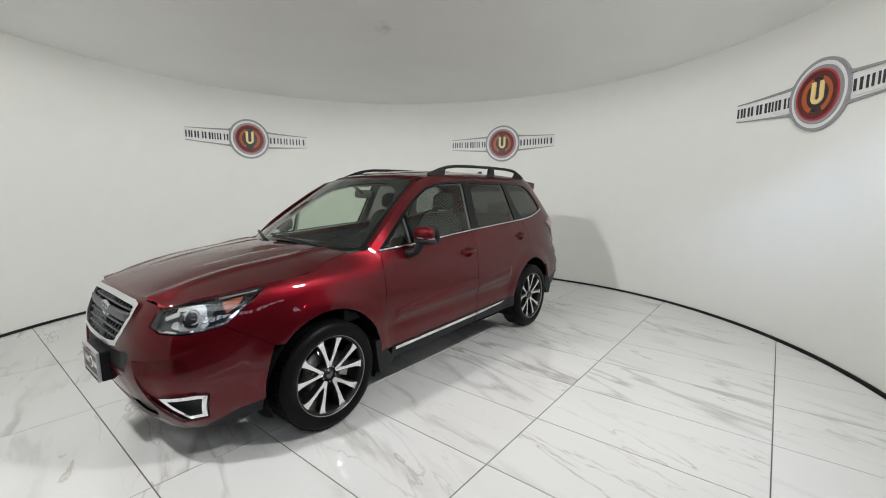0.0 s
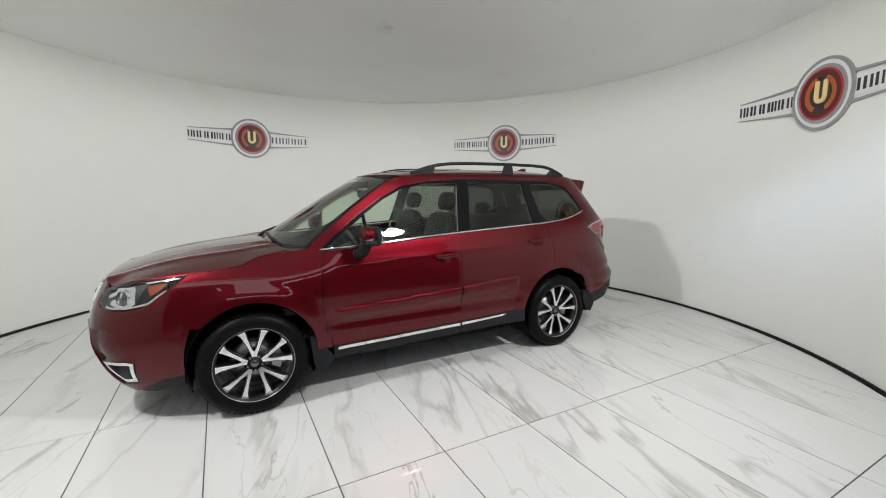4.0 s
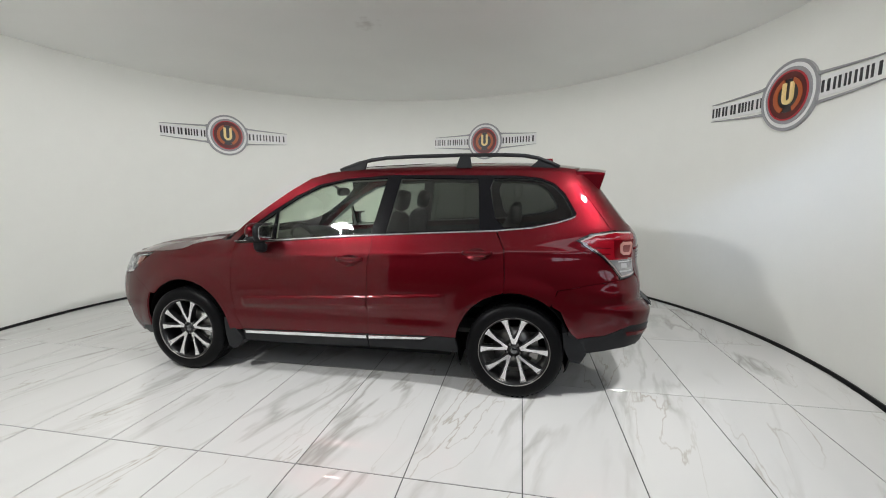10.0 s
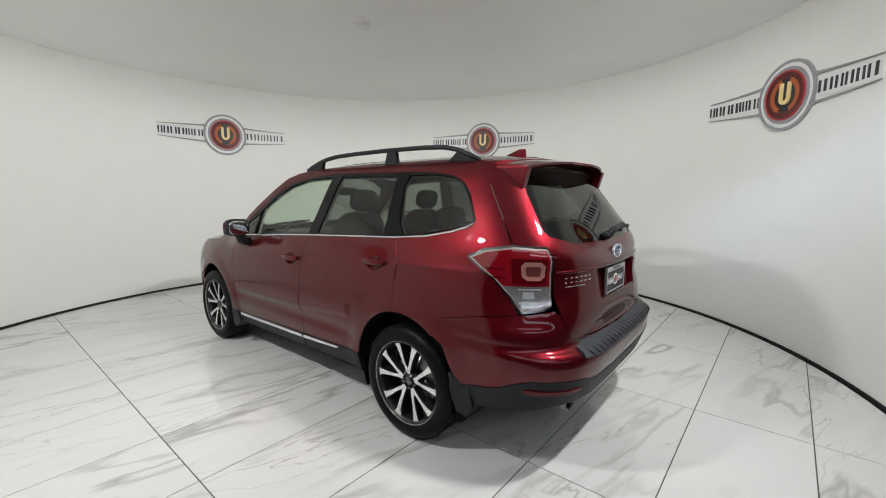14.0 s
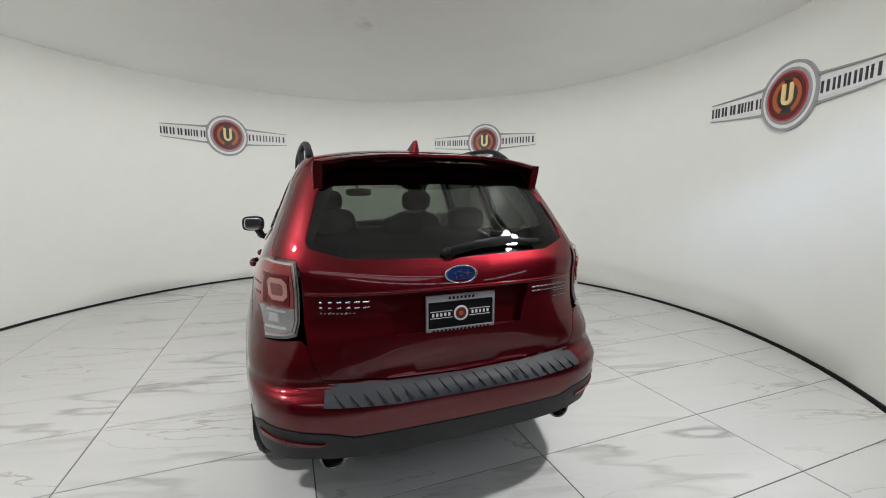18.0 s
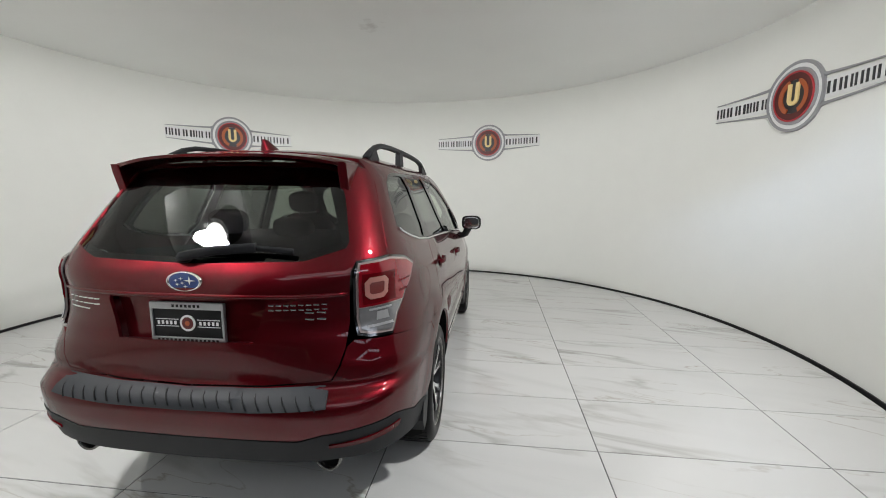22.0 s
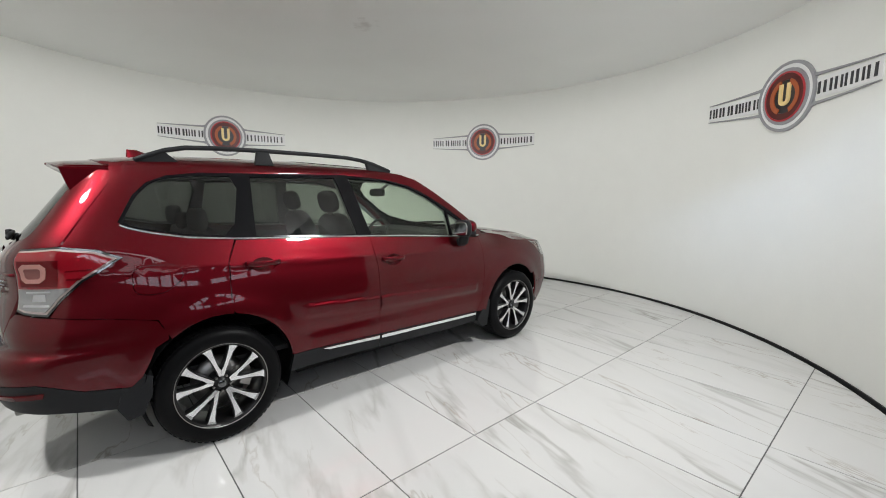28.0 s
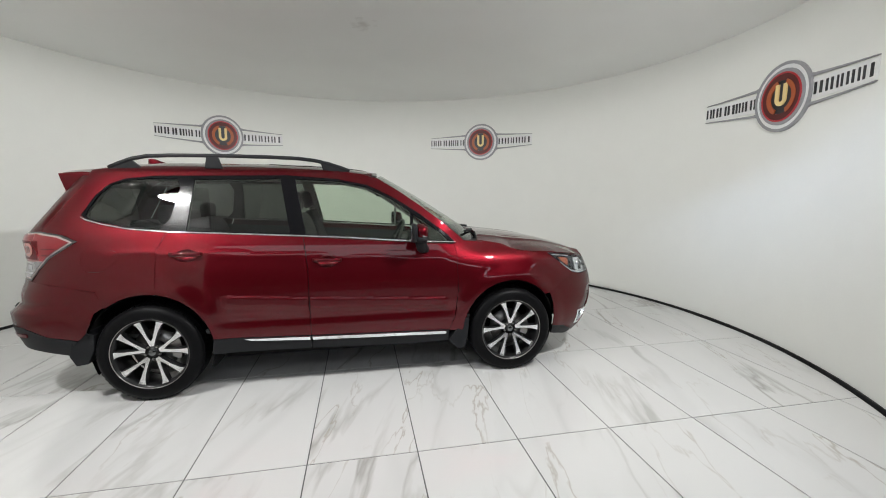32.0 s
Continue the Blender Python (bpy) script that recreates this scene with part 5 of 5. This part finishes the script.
# ---- wheels ----
def wheel():
    w = part("wheel", lathe(bmesh.new(), [(0.243, 0.105), (0.253, 0.113), (0.272, 0.118), (0.300, 0.116), (0.326, 0.104), (0.338, 0.085), (0.340, 0.04), (0.3405, 0.0), (0.340, -0.04), (0.338, -0.085), (0.300, -0.11), (0.230, -0.10)], 72), M_TYRE, car, "black tyre on a two-tone ten-spoke alloy wheel", True)
    bm = bmesh.new()
    for k in range(60):
        g = 2 * math.pi * k / 60
        for a, y0, y1 in ((0.0, 0.035, 0.088), (0.05, -0.03, 0.03), (0.0, -0.088, -0.035)):
            c = [(0.3425 * math.cos(g + a + d), y, 0.3425 * math.sin(g + a + d)) for d, y in ((-0.035, y0), (0.035, y0 + 0.004), (0.035, y1), (-0.035, y1 - 0.004))]
            i = [(p[0] * 0.985, p[1], p[2] * 0.985) for p in c]
            a_, b_ = [bm.verts.new(p) for p in c], [bm.verts.new(p) for p in i]
            bm.faces.new(a_)
            for n in range(4):
                bm.faces.new((a_[n], b_[n], b_[(n + 1) % 4], a_[(n + 1) % 4]))
    part("tread", bm, M_TYRE, w)
    part("rim_barrel", lathe(bmesh.new(), [(0.228, 0.104), (0.214, 0.096), (0.208, 0.06), (0.205, -0.08), (0.225, -0.10)], 64), M_RIMDARK, w, "dark rim", True)
    part("rim_lip", lathe(bmesh.new(), [(0.230, 0.103), (0.2312, 0.109), (0.2280, 0.1105), (0.2250, 0.107), (0.224, 0.098)], 72), M_STEEL, w, "machined rim edge", True)
    y_of = lambda r: 0.090 - 0.35 * max(0.17 - r, 0) ** 1.5 + 0.25 * max(r - 0.19, 0)
    for k in range(10):
        g = radians(90 + 72 * (k // 2))
        c, s = math.cos(g), math.sin(g)
        way = 1 if k % 2 else -1
        # one arm of a V: along the V's middle line, and aside from it
        arm = [(0.042, 0.0005), (0.042, 0.012), (0.070, 0.021), (0.095, 0.0300), (0.130, 0.0435), (0.170, 0.0630), (0.190, 0.0780), (0.200, 0.0985), (0.2125, 0.0710), (0.2195, 0.0440), (0.195, 0.0420), (0.160, 0.0325), (0.120, 0.0205), (0.092, 0.0105), (0.076, 0.0005)]
        for material, grow, dy, nm in ((M_RIM, 0.0, 0.0, "spoke"), (M_RIMDARK, 0.004, -0.004, "spoke_side")):
            bm = bmesh.new()
            mid = lambda r: 0.006 + 0.33 * max(r - 0.042, 0) + 0.40 * max(r - 0.16, 0)
            top, bot = [], []
            for r, t in arm:
                u = way * (t + (math.copysign(grow, t - mid(r)) if t > 0.001 else 0))
                top.append(bm.verts.new((r * c - u * s, y_of(r) + dy, r * s + u * c)))
                bot.append(bm.verts.new((r * c - u * s, y_of(r) + dy - (0.004 if grow == 0 else 0.045), r * s + u * c)))
            n = len(top)
            bm.faces.new(top)
            for i in range(n):
                bm.faces.new((top[i], bot[i], bot[(i + 1) % n], top[(i + 1) % n]))
            part(nm, bm, material, w, "machined spoke face" if grow == 0 else "")
    for ob in w.children:
        if ob.name.startswith(("rim", "spoke")):
            ob.data.transform(Matrix.Diagonal((1.09, 1, 1.09, 1)))
    part("hub", lathe(bmesh.new(), [(0.0, 0.078), (0.030, 0.078), (0.033, 0.070), (0.050, 0.064), (0.066, 0.045), (0.070, 0.0)], 40), M_RIMDARK, w, "dark hub", True)
    part("hub_cap", lathe(bmesh.new(), [(0.0, 0.0815), (0.020, 0.081), (0.023, 0.078)], 32), M_LAMPRIM, w, "smoked hub cap", True)
    for k in range(5):
        g = radians(54 + 72 * k)
        part("wheel_nut", lathe(bmesh.new(), [(0.0, 0.076), (0.006, 0.076), (0.008, 0.072), (0.008, 0.060)], 6, "y", (0.0475 * math.cos(g), 0, 0.0475 * math.sin(g))), M_STEEL, w)
    part("brake_disc", lathe(bmesh.new(), [(0.06, 0.010), (0.150, 0.010), (0.150, -0.015), (0.06, -0.015)], 40), M_STEEL, w, "steel brake disc", True)
    part("caliper", prism(bmesh.new(), arc(0, 0, 0.175, 150, 205, 8) + arc(0, 0, 0.115, 205, 150, 8), -0.03, 0.030), M_STEEL, w)
    return w


first = wheel()
first.matrix_basis = pose(1.32, 0.765, HUB_Z + 0.003)
for x, sg in ((-1.32, 1), (1.32, -1), (-1.32, -1)):
    copy_thing(first, pose(x, sg * 0.765, HUB_Z + 0.003, 0, 0, 0 if sg > 0 else 180))

# ---- underbody and cabin ----
part("underbody", box(box(box(bmesh.new(), -2.05, 2.02, -0.50, 0.50, 0.38, 0.50), -1.55, 1.75, -0.48, 0.48, 0.25, 0.379), -0.86, 0.86, -0.80, 0.80, 0.26, 0.42), M_UNDER, car, "dark underbody")
for sg in (1, -1):
    trim = [(0.82, 0.40), (0.80, 1.03), (-0.28, 1.10), (-1.17, 1.145), (-1.65, 1.18), (-1.70, 0.82), (-0.93, 0.80), (-0.88, 0.40)]
    panel("door_lining", trim, on_side(sg), M_INNER, car, "dark inner lining", step=0.15, lift=-0.06, flange=0.0)
part("cabin_floor", box(bmesh.new(), -2.05, 1.0, -0.76, 0.76, 0.43, 0.46), M_INNER, car)
part("dashboard", prism(bmesh.new(), [(1.12, 0.60), (1.12, 1.055), (0.95, 1.075), (0.72, 1.06), (0.62, 1.01), (0.60, 0.90), (0.70, 0.70), (0.72, 0.60)], -0.74, 0.74, bevel=0.02), M_INNER, car, "dark dashboard")
part("steering_wheel", sweep(bmesh.new(), [(0.50 + 0.075 * math.sin(g), 0.37 + 0.185 * math.cos(g), 1.00 + 0.165 * math.sin(g)) for g in np.linspace(0, 2 * math.pi, 33)], 0.03, 0.03, 8, 2), M_INNER, car, "black steering wheel", True)
part("steering_column", sweep(bmesh.new(), [(0.50, 0.37, 1.0), (0.56, 0.37, 0.98), (0.72, 0.37, 0.92)], 0.16, 0.14, 10, 2.5), M_INNER, car, "", True)
for sg in (1, -1):
    lean = Euler((0, radians(-14), 0)).to_matrix()
    seat = part("front_seat", blob(bmesh.new(), (0.02, sg * 0.37, 0.68), (0.27, 0.25, 0.10), 4), M_CLOTH, car, "dark cloth front seat", True)
    part("backrest", blob(bmesh.new(), (-0.28, sg * 0.37, 0.98), (0.075, 0.245, 0.32), 3.6, turn=lean), M_CLOTH, seat, "", True)
    part("head_restraint", blob(bmesh.new(), (-0.385, sg * 0.37, 1.385), (0.05, 0.125, 0.085), 3, turn=lean), M_CLOTH, seat, "", True)
    part("restraint_post", sweep(bmesh.new(), [(-0.36, sg * 0.37, 1.24), (-0.38, sg * 0.37, 1.36)], 0.10, 0.012, 6), M_STEEL, seat)
bench = part("rear_seat", blob(bmesh.new(), (-0.90, 0, 0.66), (0.26, 0.66, 0.10), 5), M_CLOTH, car, "dark cloth rear bench", True)
part("backrest", blob(bmesh.new(), (-1.20, 0, 0.94), (0.075, 0.66, 0.30), 5, 40, 14, Euler((0, radians(-16), 0)).to_matrix()), M_CLOTH, bench, "", True)
for y in (-0.42, 0.0, 0.42):
    part("head_restraint", blob(bmesh.new(), (-1.305, y, 1.285 - 0.03 * (y == 0)), (0.05, 0.125, 0.075 - 0.015 * (y == 0)), 3), M_CLOTH, bench, "", True)
part("load_cover", box(bmesh.new(), -2.02, -1.32, -0.62, 0.62, 1.05, 1.065, 0.004), M_INNER, car)
rm = part("rear_view_mirror", blob(bmesh.new(), (0.30, 0.0, 1.455), (0.022, 0.125, 0.038), 3.2), M_INNER, car, "black rear-view mirror", True)
part("mirror_stalk", sweep(bmesh.new(), [(0.32, 0, 1.465), (0.42, 0, 1.53)], 0.03, 0.02, 8), M_INNER, rm)
# ---- the round signs on the wall ----
def sign(bearing, z):
    """A winged round sign on the curved wall; its writing is drawn as plain bars."""
    top = tagged(new("wall_sign"), "round red and silver sign with dark winged bars on the wall", "sign", "wall signs")
    top.location = (ROOM_R * math.cos(radians(bearing)), ROOM_R * math.sin(radians(bearing)), z)
    inv = Matrix.Translation(-top.location)

    def surf(u, v):
        a = radians(bearing) - u / ROOM_R
        return inv @ Vector((ROOM_R * math.cos(a), ROOM_R * math.sin(a), z + v))

    def flat(name, outline, material, depth, label="", holes=(), step=0.06):
        bm, _ = skin(outline, lambda u, v: surf(u, v) - inv.translation, step=step, holes=holes, lift=-depth, flange=-(depth - 0.001))
        bmesh.ops.transform(bm, matrix=inv, verts=bm.verts)
        return part(name, bm, material, top, label)

    ring = lambda r, n=40: [(r * math.cos(2 * math.pi * i / n), r * math.sin(2 * math.pi * i / n)) for i in range(n)]
    flat("outer_ring", ring(0.312), M_SIGNGREY, 0.024, "silver ring", [ring(0.286)])
    flat("white_ring", ring(0.285), M_WHITE, 0.020, "white ring", [ring(0.252)])
    flat("inner_ring", ring(0.251), M_SIGNGREY, 0.030, "silver inner ring", [ring(0.222)])
    flat("disc", ring(0.221), M_EMBLEMRED, 0.034, "dark red disc", [ring(0.150)])
    flat("red_rim", ring(0.2215), M_BRIGHTRED, 0.037, "red rim", [ring(0.207)])
    flat("inner_disc", ring(0.149), M_LETTER, 0.028, "dark centre")
    for a0, a1 in ((110, 245), (-65, 70)):
        flat("flame_arc", arc(0, 0, 0.160, a0, a1, 18) + arc(0, 0, 0.118, a1, a0, 18), M_EMBLEMORANGE, 0.038, "orange arc", step=0.05)
    shoe = [(-0.060, 0.115), (-0.060, -0.02)] + arc(0, -0.02, 0.060, 180, 360, 12)[1:-1] + [(0.060, -0.02), (0.060, 0.115), (0.026, 0.115), (0.026, -0.02)] + arc(0, -0.02, 0.026, 360, 180, 10)[1:-1] + [(-0.026, -0.02), (-0.026, 0.115)]
    flat("horseshoe", shoe, M_EMBLEMYELLOW, 0.044, "pale yellow horseshoe shape", step=0.04)
    for s in (1, -1):
        for e in (1, -1):
            flat("wing_line", [(s * 0.275, e * 0.145), (s * 0.32, e * 0.132), (s * 0.93, e * 0.092), (s * 0.93, e * 0.086), (s * 0.34, e * 0.108), (s * 0.296, e * 0.105)], M_SIGNGREY, 0.018, "silver wing line", step=0.1)
        flat("wing_panel", [(s * 0.300, -0.084), (s * 0.93, -0.078), (s * 0.93, 0.078), (s * 0.300, 0.084)], M_WHITE, 0.006, "white wing panel", step=0.12)
    u = -0.925
    for w in (0.062, 0.068, 0.05, 0.026, 0.082, 0.026, 0.056, 0.05, 0.062):
        for a, b in ((0.0, 0.28), (0.70, 1.0)) if w > 0.055 else ((0.1, 0.9 if w < 0.03 else 0.5),):
            flat("dark_bar", [(u + a * w, -0.049), (u + b * w, -0.049), (u + b * w, 0.049), (u + a * w, 0.049)], M_LETTER, 0.012, "", step=0.12)
        u += w + 0.0155
    u = 0.325
    for w in (0.082, 0.070, 0.058, 0.070, 0.066, 0.054):
        for a, b in ((0.0, 0.28), (0.70, 1.0)) if w > 0.056 else ((0.2, 0.68),):
            flat("dark_bar", [(u + a * w, -0.049), (u + b * w, -0.049), (u + b * w, 0.049), (u + a * w, 0.049)], M_LETTER, 0.012, "", step=0.12)
        u += w + 0.036
    return top


for bearing, z in ((132.8, 2.345), (67.6, 2.340), (1.0, 2.33), (198.5, 2.34)):
    sign(bearing, z)
# ---- what moves: the turntable and the car on it ----
# seconds and the car's heading in degrees
TURNS = [(0, 233.20), (2, 222.14), (6, 198.34), (9, 176.61), (13, 147.16), (17, 118.11), (19, 103.80), (21, 90.29),
         (23, 76.42), (25, 62.87), (28, 40.95), (30, 26.00), (32, 10.77)]
CAR_AT = pose(-0.1167, -0.003, 0)


def motions():
    walk(turntable, [(t, pose(0, 0, 0, 0, 0, a)) for t, a in TURNS])
    walk(car, [(t, pose(0, 0, 0, 0, 0, a) @ CAR_AT) for t, a in TURNS])


motions()
